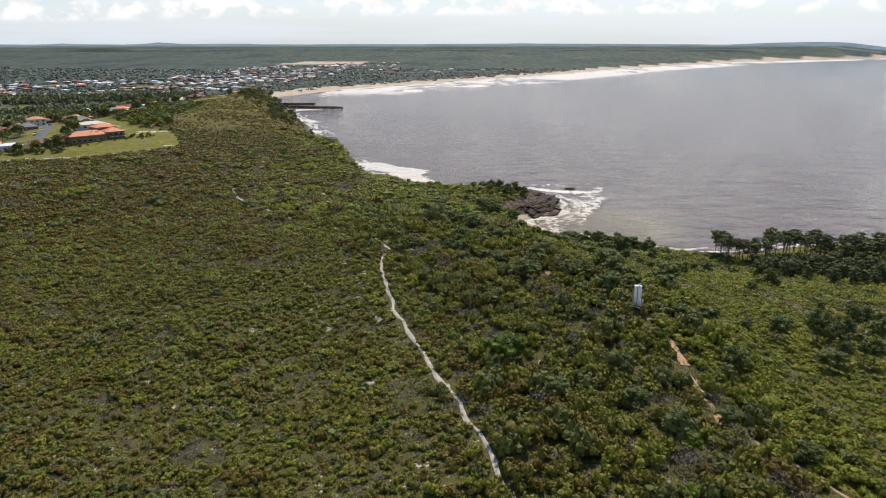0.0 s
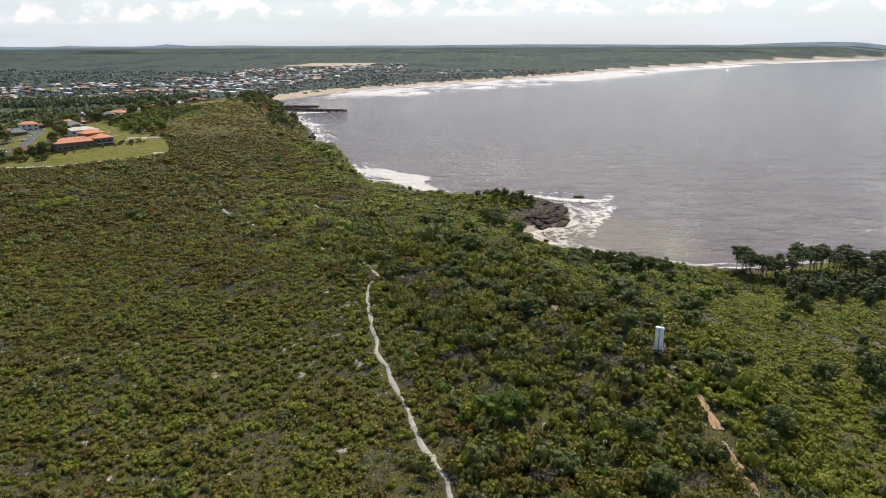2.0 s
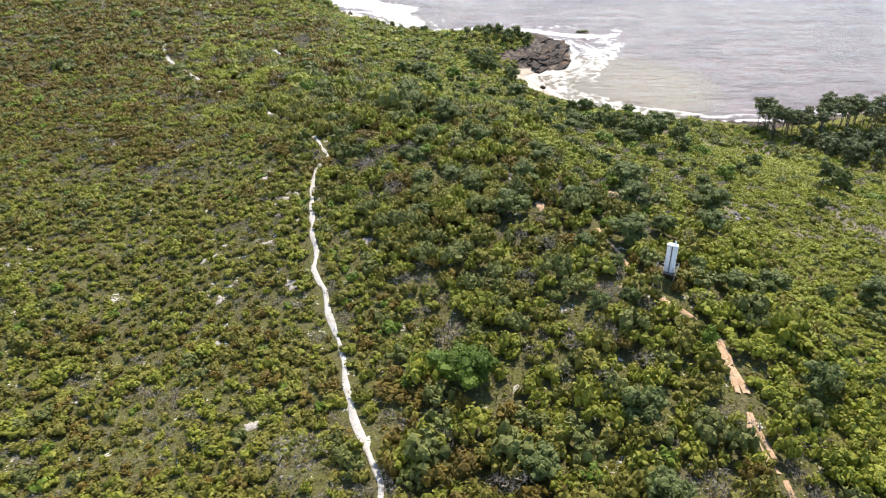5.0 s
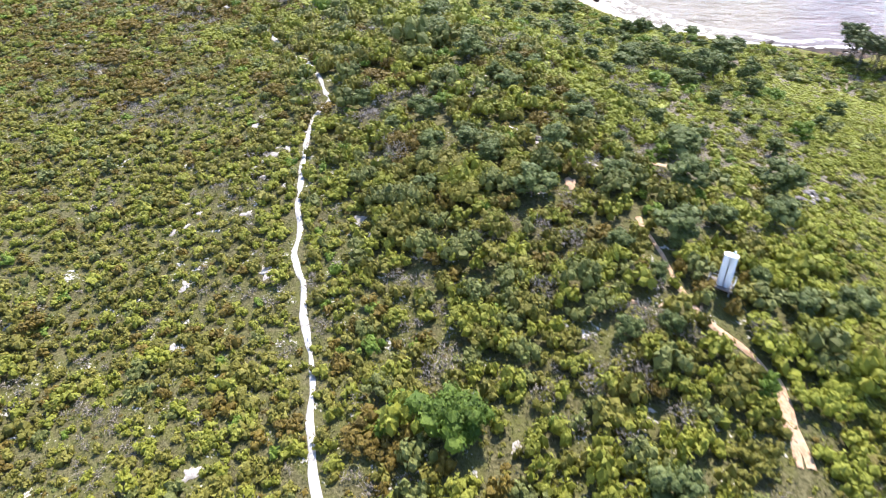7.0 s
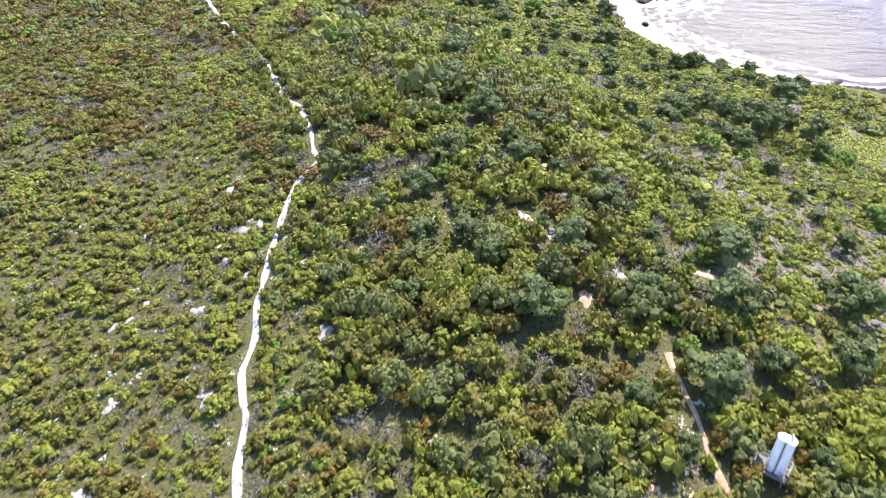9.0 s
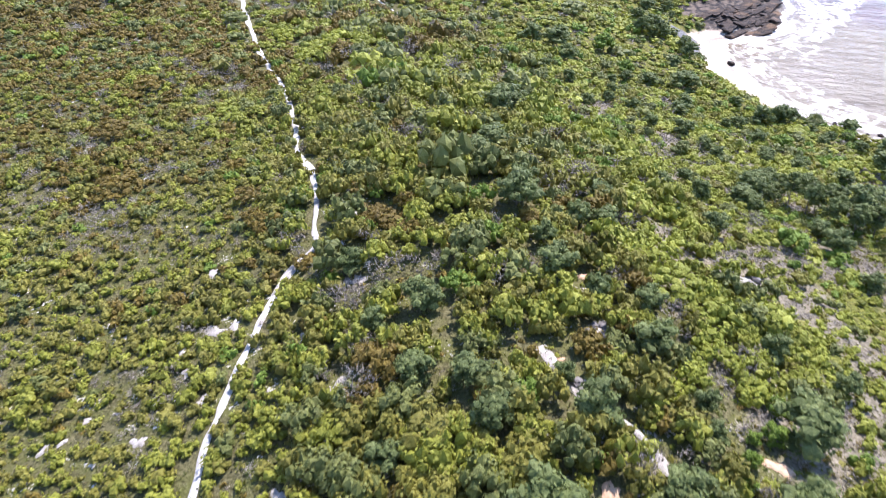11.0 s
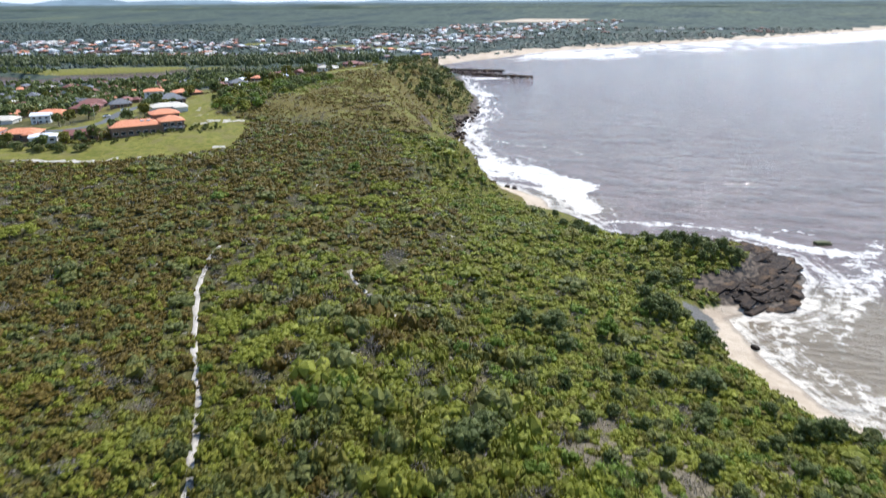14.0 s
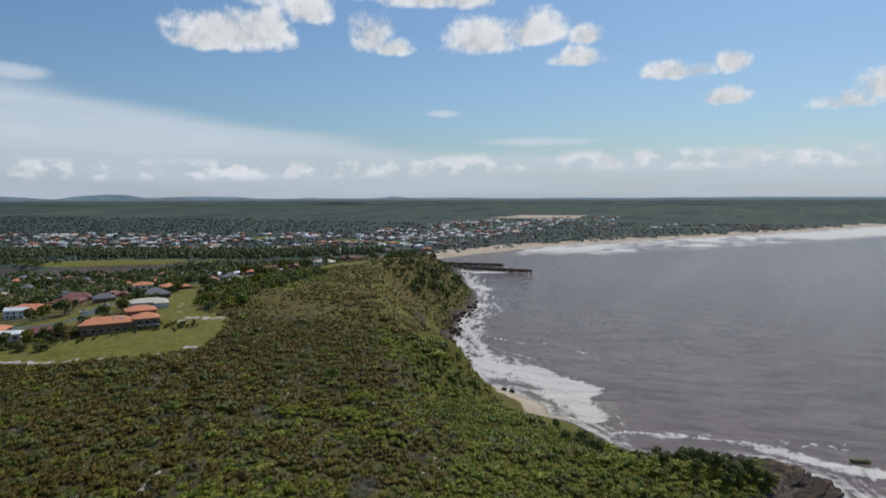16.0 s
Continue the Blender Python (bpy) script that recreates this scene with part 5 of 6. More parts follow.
# ---- rocks ----
def boulder_mesh(name, rng, sx, sy, sz, rough=0.22, steps=True, level=3, mat=None):
    bm = bmesh.new()
    bmesh.ops.create_icosphere(bm, subdivisions=level, radius=1)
    off = rng.uniform(-50, 50, 3)
    for v in bm.verts:
        q = Vector(v.co) * 1.3 + Vector(off)
        v.co *= 1 + rough * (noise.noise(q) + 0.6 * noise.noise(q * 2.3))
        for axis in range(3):
            v.co[axis] = max(-0.78, min(0.78, v.co[axis]))
        if steps:
            v.co.z = 0.6 * v.co.z + 0.4 * round(v.co.z * 4) / 4
    for v in bm.verts:
        v.co = Vector((v.co.x * sx, v.co.y * sy, v.co.z * sz))
    mesh = bpy.data.meshes.new(name)
    bm.to_mesh(mesh)
    bm.free()
    mesh.materials.append(mat or ROCK)
    return mesh


def rocks():
    rng = np.random.RandomState(31)
    slabs = [boulder_mesh("rock_slab", rng, 7.0, 2.6, 0.8, 0.42) for _ in range(5)]
    stones = [boulder_mesh("boulder", rng, 1.2, 0.95, 0.8, 0.28, False, 2) for _ in range(4)]
    placed = 0
    while placed < 190:
        x, y = rng.uniform(30, 73), rng.uniform(414, 484)
        d = float(shore(np.array(x), np.array(y)))
        if -3 < d < 15 and not (x < 44 and y < 470 and d > 9):
            s = rng.uniform(0.25, 1.0)
            ob = new("rock_slab", slabs[placed % 5])
            ob.matrix_world = pose(x, y, max(0.0, float(height(x, y))) + rng.uniform(-0.5, 0.5) * s, rng.normal(9, 5), rng.normal(0, 5), rng.normal(58, 12)) @ Matrix.Diagonal((s * 1.25, s, s, 1))
            tagged(ob, "dark layered rock slab tilted towards the sea", "rock", "rocks of the point")
            placed += 1
    placed = 0
    while placed < 70:
        x, y = rng.uniform(94, 165), rng.uniform(314, 348)
        if -3 < float(shore(np.array(x), np.array(y))) < 11:
            s = rng.uniform(0.25, 0.75)
            ob = new("rock_slab", slabs[placed % 5])
            ob.matrix_world = pose(x, y, max(0.0, float(height(x, y))) + rng.uniform(-0.3, 0.4) * s, rng.normal(5, 6), rng.normal(0, 6), rng.normal(0, 30)) @ Matrix.Diagonal((s * 1.2, s, s, 1))
            tagged(ob, "low dark rock shelf at the water's edge", "rock", "rock shelf below the slope")
            placed += 1
    placed = 0
    while placed < 120:
        if placed < 24:
            x, y = rng.uniform(40, 150), rng.uniform(326, 412)
            ok = -4 < float(shore(np.array(x), np.array(y))) < 4 and (x > 78 or rng.rand() < 0.1)
        else:
            y = rng.uniform(520, 960)
            x = float(np.interp(y, [c[1] for c in COAST[25:32]], [c[0] for c in COAST[25:32]])) + rng.normal(0, 5)
            ok = -4 < float(shore(np.array(x), np.array(y))) < 8 and float(coves(np.array(x), np.array(y))) < 0.6
        if ok:
            s = rng.uniform(0.5, 1.5) * (1.0 if placed < 24 else 1.5)
            ob = new("boulder", stones[placed % 4])
            ob.matrix_world = pose(x, y, max(-0.1, float(height(x, y))) + 0.25 * s, rng.normal(0, 12), rng.normal(0, 12), rng.uniform(0, 360)) @ Matrix.Diagonal((s, s, s, 1))
            tagged(ob, "dark weathered boulder at the water's edge", "rock", "boulders along the shore")
            placed += 1
    open_stones = [boulder_mesh("ridge_stone", rng, 0.62, 0.5, 0.4, 0.3, False, 2, PALE_STONE) for _ in range(3)]
    for px, py, pr in ROCK_PATCHES:
        for i in range(int(4 + 4 * pr)):
            a, q, s = rng.uniform(0, math.tau), pr * math.sqrt(rng.rand()), rng.uniform(0.5, 1.5)
            x, y = px + math.cos(a) * q * 1.3, py + math.sin(a) * q
            ob = new("ridge_stone", open_stones[i % 3])
            ob.matrix_world = pose(x, y, float(height(x, y)) + 0.12 * s, rng.normal(0, 12), rng.normal(0, 12), rng.uniform(0, 360)) @ Matrix.Diagonal((s, s, s, 1))
            tagged(ob, "pale grey-pink stone lying open on the ridge", "rock", "stones of the ridge")
    islet = new("islet_rock", boulder_mesh("islet_rock", rng, 4.2, 2.4, 1.5, 0.3, mat=MOSS_ROCK))
    islet.matrix_world = pose(89, 495, 0.2, 0, 0, 20)
    tagged(islet, "low rock islet grown with green weed, awash in foam", "rock")
    # rubble breakwaters of the river mouth
    for (ax, ay), (bx, by), label in (((-300, 1148), (-155, 1115), "long dark rubble breakwater reaching into the sea"), ((-320, 1186), (-208, 1184), "shorter dark rubble breakwater beside the river mouth")):
        n = 520
        u, v = rng.rand(n), rng.normal(0, 0.45, n).clip(-1, 1)
        length = math.hypot(bx - ax, by - ay)
        x = ax + (bx - ax) * u - (by - ay) / length * v * 6.5
        y = ay + (by - ay) * u + (bx - ax) / length * v * 6.5
        z = 3.4 * (1 - np.abs(v)) - 0.4
        chip = boulder_mesh("rubble", rng, 1.2, 0.95, 0.8, 0.28, False, 1)
        shape = np.array([tuple(q.co) for q in chip.vertices])
        tri = np.array([tuple(q.vertices) for q in chip.polygons])
        turn = rng.uniform(0, math.tau, n)
        s = rng.uniform(0.9, 1.7, n)
        px = (shape[:, 0] * np.cos(turn)[:, None] - shape[:, 1] * np.sin(turn)[:, None]) * s[:, None] + x[:, None]
        py = (shape[:, 0] * np.sin(turn)[:, None] + shape[:, 1] * np.cos(turn)[:, None]) * s[:, None] + y[:, None]
        pz = shape[:, 2] * s[:, None] + z[:, None]
        f = tri[None] + (np.arange(n) * len(shape))[:, None, None]
        tagged(new("breakwater", mesh_from("breakwater", np.stack([px, py, pz], -1).reshape(-1, 3), f.reshape(-1, 3), [ROCK])), label, "breakwater", "breakwaters of the river mouth", kind="stuff")


# ---- the beacon ----
WHITE = plain("white_paint", (0.74, 0.76, 0.78), (0.82, 0.83, 0.84), 1.3, 0.45)
CONCRETE = plain("concrete", (0.3, 0.29, 0.27), (0.42, 0.4, 0.37), 1.1, 0.9, 0, 0.02)
WEATHERED = plain("weathered_deck", (0.12, 0.1, 0.09), (0.2, 0.175, 0.155), 1.6, 0.9, 0, 0.02)
STEEL = plain("galvanised_steel", (0.45, 0.46, 0.47), (0.6, 0.61, 0.62), 3.0, 0.4, 0.7)
DARK_METAL = plain("dark_metal", (0.05, 0.05, 0.055), (0.1, 0.1, 0.11), 3.0, 0.5, 0.4)
LENS = plain("lamp_glass", (0.55, 0.62, 0.66), (0.65, 0.7, 0.74), 4.0, 0.08)


def beacon():
    top = tagged(new("light_beacon"), "white twin-column navigation beacon on a concrete platform with rails", "beacon")
    z = float(height(44, 152.5)) + 0.6
    top.matrix_world = pose(44, 152.5, z, 0, 0, -28)
    bm = bmesh.new()
    box(bm, -1.9, -0.9, 0.02, 1.3, 1.0, 0.25, 0.04)
    part("platform", bm, WEATHERED, top, "weathered grey timber deck")
    for x, y in ((-1.6, -0.7), (-1.6, 0.8), (1.0, -0.7), (1.0, 0.8)):
        bm = bmesh.new()
        tube(bm, (x, y, -2.2), (x, y, 0.03), 0.09, 0.09, 8)
        part("footing", bm, CONCRETE, top)
    for s in (-1, 1):
        bm = bmesh.new()
        tube(bm, (s * 0.36, 0, 0.25), (s * 0.36, 0, 4.7), 0.46, 0.45, 20)
        column = part("column", bm, WHITE, top)
        for h in (1.4, 2.6):
            bm = bmesh.new()
            tube(bm, (s * 0.36, 0, h), (s * 0.36, 0, h + 0.05), 0.47, 0.47, 20)
            part("seam", bm, WHITE, column)
    bm = bmesh.new()
    rim = [(math.copysign(0.36, math.cos(a)) + 0.5 * math.cos(a), 0.5 * math.sin(a)) for a in (np.arange(28) + 0.5) * math.tau / 28]
    for z0, z1, f in ((4.7, 4.8, 1.0), (4.8, 4.86, 0.9)):
        low, high = [[bm.verts.new((x * f, y * f, z)) for x, y in rim] for z in (z0, z1)]
        for i in range(28):
            bm.faces.new((low[i], low[(i + 1) % 28], high[(i + 1) % 28], high[i]))
        bm.faces.new(low[::-1])
        bm.faces.new(high)
    part("lid", bm, WHITE, top, "white oval lid over both columns")
    for side in (-1, 1):
        bm = bmesh.new()
        box(bm, -0.035, min(side * 0.26, side * 0.4), 0.25, 0.035, max(side * 0.26, side * 0.4), 4.68)
        part("joint_strip", bm, DARK_METAL, top, "dark joint between the columns")
    bm = bmesh.new()
    tube(bm, (0.3, 0.1, 4.86), (0.3, 0.1, 5.12), 0.12, 0.12, 12)
    lamp = part("lamp", bm, WHITE, top)
    bm = bmesh.new()
    tube(bm, (0.3, 0.1, 5.12), (0.3, 0.1, 5.42), 0.15, 0.1, 12)
    part("lens", bm, LENS, lamp, "clear lamp lens")
    corners = [(-1.8, -0.8), (-1.8, 0.9), (0, 0.9), (1.2, 0.9), (1.2, -0.8), (0.6, -0.8)]
    for x, y in corners:
        bm = bmesh.new()
        tube(bm, (x, y, 0.2), (x, y, 1.3), 0.035, 0.035, 6)
        part("post", bm, STEEL, top)
    for (ax, ay), (bx, by) in zip(corners[:-1], corners[1:]):
        for h in (0.75, 1.28):
            bm = bmesh.new()
            tube(bm, (ax, ay, h), (bx, by, h), 0.03, 0.03, 6)
            part("rail", bm, STEEL, top)


grove()
rocks()
beacon()


# ---- houses ----
ROOFS = {
    "orange": plain("terracotta_tiles", (0.56, 0.19, 0.085), (0.68, 0.29, 0.15), 1.2, 0.75),
    "red": plain("dark_red_tiles", (0.16, 0.06, 0.05), (0.24, 0.09, 0.07), 1.2, 0.75),
    "grey": plain("grey_tiles", (0.1, 0.105, 0.115), (0.17, 0.175, 0.185), 1.2, 0.7),
    "cream": plain("cream_sheet_roof", (0.52, 0.47, 0.38), (0.62, 0.57, 0.48), 0.9, 0.6),
    "white": plain("white_sheet_roof", (0.66, 0.68, 0.7), (0.78, 0.79, 0.8), 0.9, 0.5)}
BRICK_WALL = plain("brown_brick", (0.16, 0.1, 0.07), (0.24, 0.16, 0.11), 2.0, 0.9)
PALE_WALL = plain("pale_render", (0.62, 0.6, 0.56), (0.74, 0.72, 0.68), 0.8, 0.85)
PANE = plain("window_glass", (0.02, 0.025, 0.03), (0.04, 0.045, 0.05), 0.5, 0.06)
FRAME = plain("window_frame_paint", (0.62, 0.62, 0.6), (0.72, 0.72, 0.7), 2.0, 0.5)
ROOF_WORDS = {"orange": "terracotta tiled", "red": "dark red tiled", "grey": "grey tiled", "cream": "cream sheet metal", "white": "white sheet metal"}


def hip(bm, x0, y0, x1, y1, z, rise, gable=False):
    """A closed hipped or gabled roof with eaves of some thickness."""
    w, l = x1 - x0, y1 - y0
    if w >= l:
        cut = 0.02 if gable else l / 2 * 0.9
        a, b = (x0 + cut, (y0 + y1) / 2), (x1 - cut, (y0 + y1) / 2)
    else:
        cut = 0.02 if gable else w / 2 * 0.9
        a, b = ((x0 + x1) / 2, y0 + cut), ((x0 + x1) / 2, y1 - cut)
    low = [bm.verts.new((x, y, z - 0.22)) for x, y in ((x0, y0), (x1, y0), (x1, y1), (x0, y1))]
    eave = [bm.verts.new((x, y, z)) for x, y in ((x0, y0), (x1, y0), (x1, y1), (x0, y1))]
    ra, rb = bm.verts.new((*a, z + rise)), bm.verts.new((*b, z + rise))
    bm.faces.new(low[::-1])
    for i in range(4):
        j = (i + 1) % 4
        bm.faces.new((low[i], low[j], eave[j], eave[i]))
    e = eave
    if w >= l:
        for f in ((e[0], e[1], rb, ra), (e[1], e[2], rb), (e[2], e[3], ra, rb), (e[3], e[0], ra)):
            bm.faces.new(f)
    else:
        for f in ((e[1], e[2], rb, ra), (e[0], e[1], ra), (e[3], e[0], ra, rb), (e[2], e[3], rb)):
            bm.faces.new(f)
    return bm


def window(parent, x, y, z, w, h, side):
    """A framed window on a wall whose outside faces the side n, s, e or w."""
    bm, bm2 = bmesh.new(), bmesh.new()
    dx, dy = {"s": (0, -1), "n": (0, 1), "e": (1, 0), "w": (-1, 0)}[side]
    if dy:
        box(bm, x - w / 2 - 0.08, min(y, y + dy * 0.06), z - 0.08, x + w / 2 + 0.08, max(y, y + dy * 0.06), z + h + 0.08)
        box(bm2, x - w / 2, min(y + dy * 0.02, y + dy * 0.08), z, x + w / 2, max(y + dy * 0.02, y + dy * 0.08), z + h)
    else:
        box(bm, min(x, x + dx * 0.06), y - w / 2 - 0.08, z - 0.08, max(x, x + dx * 0.06), y + w / 2 + 0.08, z + h + 0.08)
        box(bm2, min(x + dx * 0.02, x + dx * 0.08), y - w / 2, z, max(x + dx * 0.02, x + dx * 0.08), y + w / 2, z + h)
    frame_ob = part("window", bm, FRAME, parent)
    part("pane", bm2, PANE, frame_ob)


def house(w, l, storeys, roof, wall, gable=False, wing=0.0, rise=2.0, label=""):
    top = new("house")
    tagged(top, label or f"{'two' if storeys > 1 else 'single'}-storey house with {ROOF_WORDS[roof]} roof", "house", "houses of the town")
    tall = 2.7 * storeys + 0.3
    bm = bmesh.new()
    box(bm, -w / 2, -l / 2, -2.5, w / 2, l / 2, tall)
    body = part("wall", bm, wall, top)
    bm = bmesh.new()
    hip(bm, -w / 2 - 0.6, -l / 2 - 0.6, w / 2 + 0.6, l / 2 + 0.6, tall + 0.2, rise, gable)
    part("roof", bm, ROOFS[roof], top)
    if wing:
        bm = bmesh.new()
        box(bm, w / 2 - wing, -l / 2 - 4.5, -2.5, w / 2, -l / 2 + 0.1, tall - 0.05)
        part("wing", bm, wall, top)
        bm = bmesh.new()
        hip(bm, w / 2 - wing - 0.5, -l / 2 - 5.1, w / 2 + 0.55, -l / 2 + 2.5, tall + 0.15, rise * 0.72, gable)
        part("wing_roof", bm, ROOFS[roof], top)
    for s in range(storeys):
        z = 0.9 + 2.7 * s
        for u in ((-0.32, 0.05) if wing else (-0.32, 0.0, 0.32)):
            window(body, u * w, -l / 2, z, 1.8, 1.2, "s")
        window(body, 0.25 * w, l / 2, z, 1.6, 1.2, "n")
        window(body, w / 2, 0.1 * l, z, 1.5, 1.2, "e")
        window(body, -w / 2, -0.1 * l, z, 1.5, 1.2, "w")
    bm = bmesh.new()
    box(bm, -0.16 * w - 0.45, -l / 2 - 0.07, 0.05, -0.16 * w + 0.45, -l / 2, 2.1)
    part("door", bm, ROOFS["red"], top)
    return top


def settle(ob, x, y, turn, s=1.0):
    ob.matrix_world = pose(x, y, float(height(x, y)) + 0.1, 0, 0, turn) @ Matrix.Diagonal((s, s, s, 1))


def apartments():
    """The long brick building at the lawn."""
    top = tagged(new("apartment_building"), "two-storey brown brick apartments with terracotta roofs and balconies", "apartment building")
    top.matrix_world = pose(-227, 466, float(height(-227, 466)) - 0.3, 0, 0, 47)
    for name, (x0, y0, x1, y1, tall, rise) in {"long_wing": (-15, -3, 8, 7, 4.4, 2.6), "front_wing": (8, -4, 19, 6, 5.6, 2.2), "rear_wing": (6, 8.5, 19, 18, 7.6, 2.0)}.items():
        bm = bmesh.new()
        box(bm, x0, y0, -2.5, x1, y1, tall)
        wing = part(name, bm, BRICK_WALL, top)
        bm = bmesh.new()
        hip(bm, x0 - 0.8, y0 - 0.8, x1 + 0.8, y1 + 0.8, tall + 0.2, rise)
        part("roof", bm, ROOFS["orange"], wing, "terracotta tiled hipped roof")
        for s in range(2):
            z = 0.7 + 2.6 * s
            if z + 1.5 > tall:
                continue
            for k in range(int((x1 - x0) / 3.4)):
                window(wing, x0 + 1.9 + 3.4 * k, y0, z, 2.0, 1.4, "s")
            for k in range(2):
                window(wing, x1, y0 + (y1 - y0) * (0.3 + 0.4 * k), z, 1.8, 1.3, "e")
    for x in (9.0, 12.4, 15.8):
        bm = bmesh.new()
        box(bm, x, -5.5, 2.55, x + 3.0, -4.05, 2.75)
        slab = part("balcony", bm, PALE_WALL, top)
        for u in np.linspace(0.06, 2.94, 9):
            bm = bmesh.new()
            box(bm, x + u - 0.03, -5.48, 2.75, x + u + 0.03, -5.42, 3.7)
            part("baluster", bm, DARK_METAL, slab)
        bm = bmesh.new()
        box(bm, x, -5.5, 3.7, x + 3.0, -5.4, 3.78)
        part("handrail", bm, DARK_METAL, slab)
    for x in (-1.0, 2.0):
        bm = bmesh.new()
        box(bm, x, -0.2, 6.1, x + 1.6, 0.9, 6.75)
        part("solar_tank", bm, WHITE, top, "white solar water heater tank")


def near_houses():
    kinds = {
        "red": house(15, 10, 1, "red", BRICK_WALL, gable=True, label="single-storey house with dark red gabled roof and pale fascia"),
        "grey": house(15, 12, 1, "grey", BRICK_WALL, rise=3.4, label="brick house with steep dark grey hipped roof"),
        "orange": house(17, 11, 1, "orange", BRICK_WALL, wing=6.0, label="brick house with terracotta hipped roof and wing"),
        "orange2": house(14, 10, 2, "orange", PALE_WALL, label="two-storey pale house with terracotta roof"),
        "cream": house(19, 11, 1, "cream", PALE_WALL, wing=7.0, rise=1.8, label="low pale house with broad cream metal roof"),
        "white": house(13, 9, 2, "white", PALE_WALL, gable=True, rise=1.8, label="two-storey pale house with white gabled metal roof"),
        "white2": house(12, 8, 1, "white", PALE_WALL, rise=1.2, label="small pale house with white metal roof"),
        "red2": house(16, 11, 1, "red", BRICK_WALL, wing=6.0, rise=2.4, label="brick house with dark red hipped roof and wing")}
    first = set()
    def put(kind, x, y, turn, s=1.0):
        if kind in first:
            ob = copy_thing(kinds[kind], pose(x, y, 0))
        else:
            ob, _ = kinds[kind], first.add(kind)
        settle(ob, x, y, turn, s)
    for row in [("red", -252, 452, 35), ("white2", -268, 444, 40), ("orange", -289, 452, 30), ("orange2", -300, 441, 20), ("cream", -253, 519, 45), ("grey", -279, 556, 50),
                ("orange", -309, 611, 55), ("orange", -334, 516, 30, 1.1), ("red2", -338, 546, 25), ("grey", -395, 606, 15), ("orange", -412, 656, 20), ("orange2", -360, 640, 40),
                ("white", -326, 500, 30, 0.8), ("cream", -402, 704, 10), ("white", -331, 690, 40), ("white2", -274, 636, 60), ("red2", -357, 790, 60), ("orange", -471, 635, 10)]:
        put(*row)
    rng = np.random.RandomState(41)
    names = ["orange", "red", "grey", "red2", "cream", "red2", "grey", "red", "white2"]
    spots = [(-252, 452), (-268, 444), (-289, 452), (-300, 441), (-253, 519), (-279, 556), (-309, 611), (-334, 516), (-338, 546), (-395, 606), (-412, 656), (-360, 640), (-326, 500), (-402, 704), (-331, 690), (-471, 635)]
    for tries in range(2600):
        if len(spots) > 112:
            break
        x, y = rng.uniform(-640, -285), rng.uniform(380, 880)
        if x > -300 - max(0, y - 640) * 0.12 and y < 640 or line_distance(np.array(x), np.array(y), RIVER) < 52 or inside(np.array(x), np.array(y), LAWNS[0]):
            continue
        road = min(line_distance(np.array(x), np.array(y), ROAD), line_distance(np.array(x), np.array(y), UPPER_ROAD))
        if road < 13 or x < -0.9 * y - 60 or min(math.hypot(x - a, y - b) for a, b in spots) < 21 or float(height(x, y)) < 3:
            continue
        put(names[rng.randint(len(names))], x, y, rng.choice([15, 30, 45, 105, 120]) + rng.normal(0, 4), rng.uniform(0.8, 1.05))
        spots.append((x, y))
    return spots


CAR_PAINT = plain("white_car_paint", (0.68, 0.69, 0.7), (0.74, 0.75, 0.76), 0.6, 0.25)
TYRE = plain("tyre_rubber", (0.02, 0.02, 0.02), (0.035, 0.035, 0.035), 3.0, 0.9)


def car():
    top = tagged(new("car"), "white parked car beside the cliff-top road", "car", "parked cars")
    bm = bmesh.new()
    box(bm, -2.1, -0.88, 0.3, 2.1, 0.88, 0.95, 0.12)
    body = part("body", bm, CAR_PAINT, top)
    bm = bmesh.new()
    made = bmesh.ops.create_cube(bm, size=1, matrix=Matrix.Translation((-0.2, 0, 1.2)) @ Matrix.Diagonal((2.3, 1.6, 0.55, 1)))
    for v in made["verts"]:
        if v.co.z > 1.2:
            v.co.x, v.co.y = v.co.x * 0.72 - 0.05, v.co.y * 0.84
    part("cabin", bm, PANE, body, "dark glazed cabin")
    for x in (-1.35, 1.35):
        for y in (-0.8, 0.8):
            bm = bmesh.new()
            tube(bm, (x, y - 0.11, 0.32), (x, y + 0.11, 0.32), 0.32, 0.32, 12)
            part("wheel", bm, TYRE, top)
    return top


def street_lamp():
    top = tagged(new("street_lamp"), "tall pale steel street lamp beside the street", "street lamp", "street lamps")
    bm = bmesh.new()
    tube(bm, (0, 0, -0.5), (0, 0, 8.5), 0.1, 0.06, 8)
    part("pole", bm, STEEL, top)
    bm = bmesh.new()
    tube(bm, (0, 0, 8.45), (1.6, 0, 8.8), 0.045, 0.04, 6)
    arm = part("arm", bm, STEEL, top)
    bm = bmesh.new()
    box(bm, 1.4, -0.12, 8.72, 2.0, 0.12, 8.86, 0.03)
    part("lantern", bm, FRAME, arm)
    return top


def street_things():
    first = car()
    for i, (x, y, turn) in enumerate([(-256, 832, 80), (-256, 850, 84), (-257, 868, 92), (-258, 905, 100), (-268, 812, 60), (-296, 533, 68), (-288, 509, 70), (-328, 603, 52)]):
        ob = first if i == 0 else copy_thing(first, pose(0, 0, 0))
        settle(ob, x, y, turn)
    lamp = street_lamp()
    for i, (x, y, turn) in enumerate([(-290, 502, 0), (-312, 556, -30), (-346, 608, -40), (-252, 800, 180), (-252, 880, 180), (-300, 740, 200)]):
        ob = lamp if i == 0 else copy_thing(lamp, pose(0, 0, 0))
        settle(ob, x, y, turn)


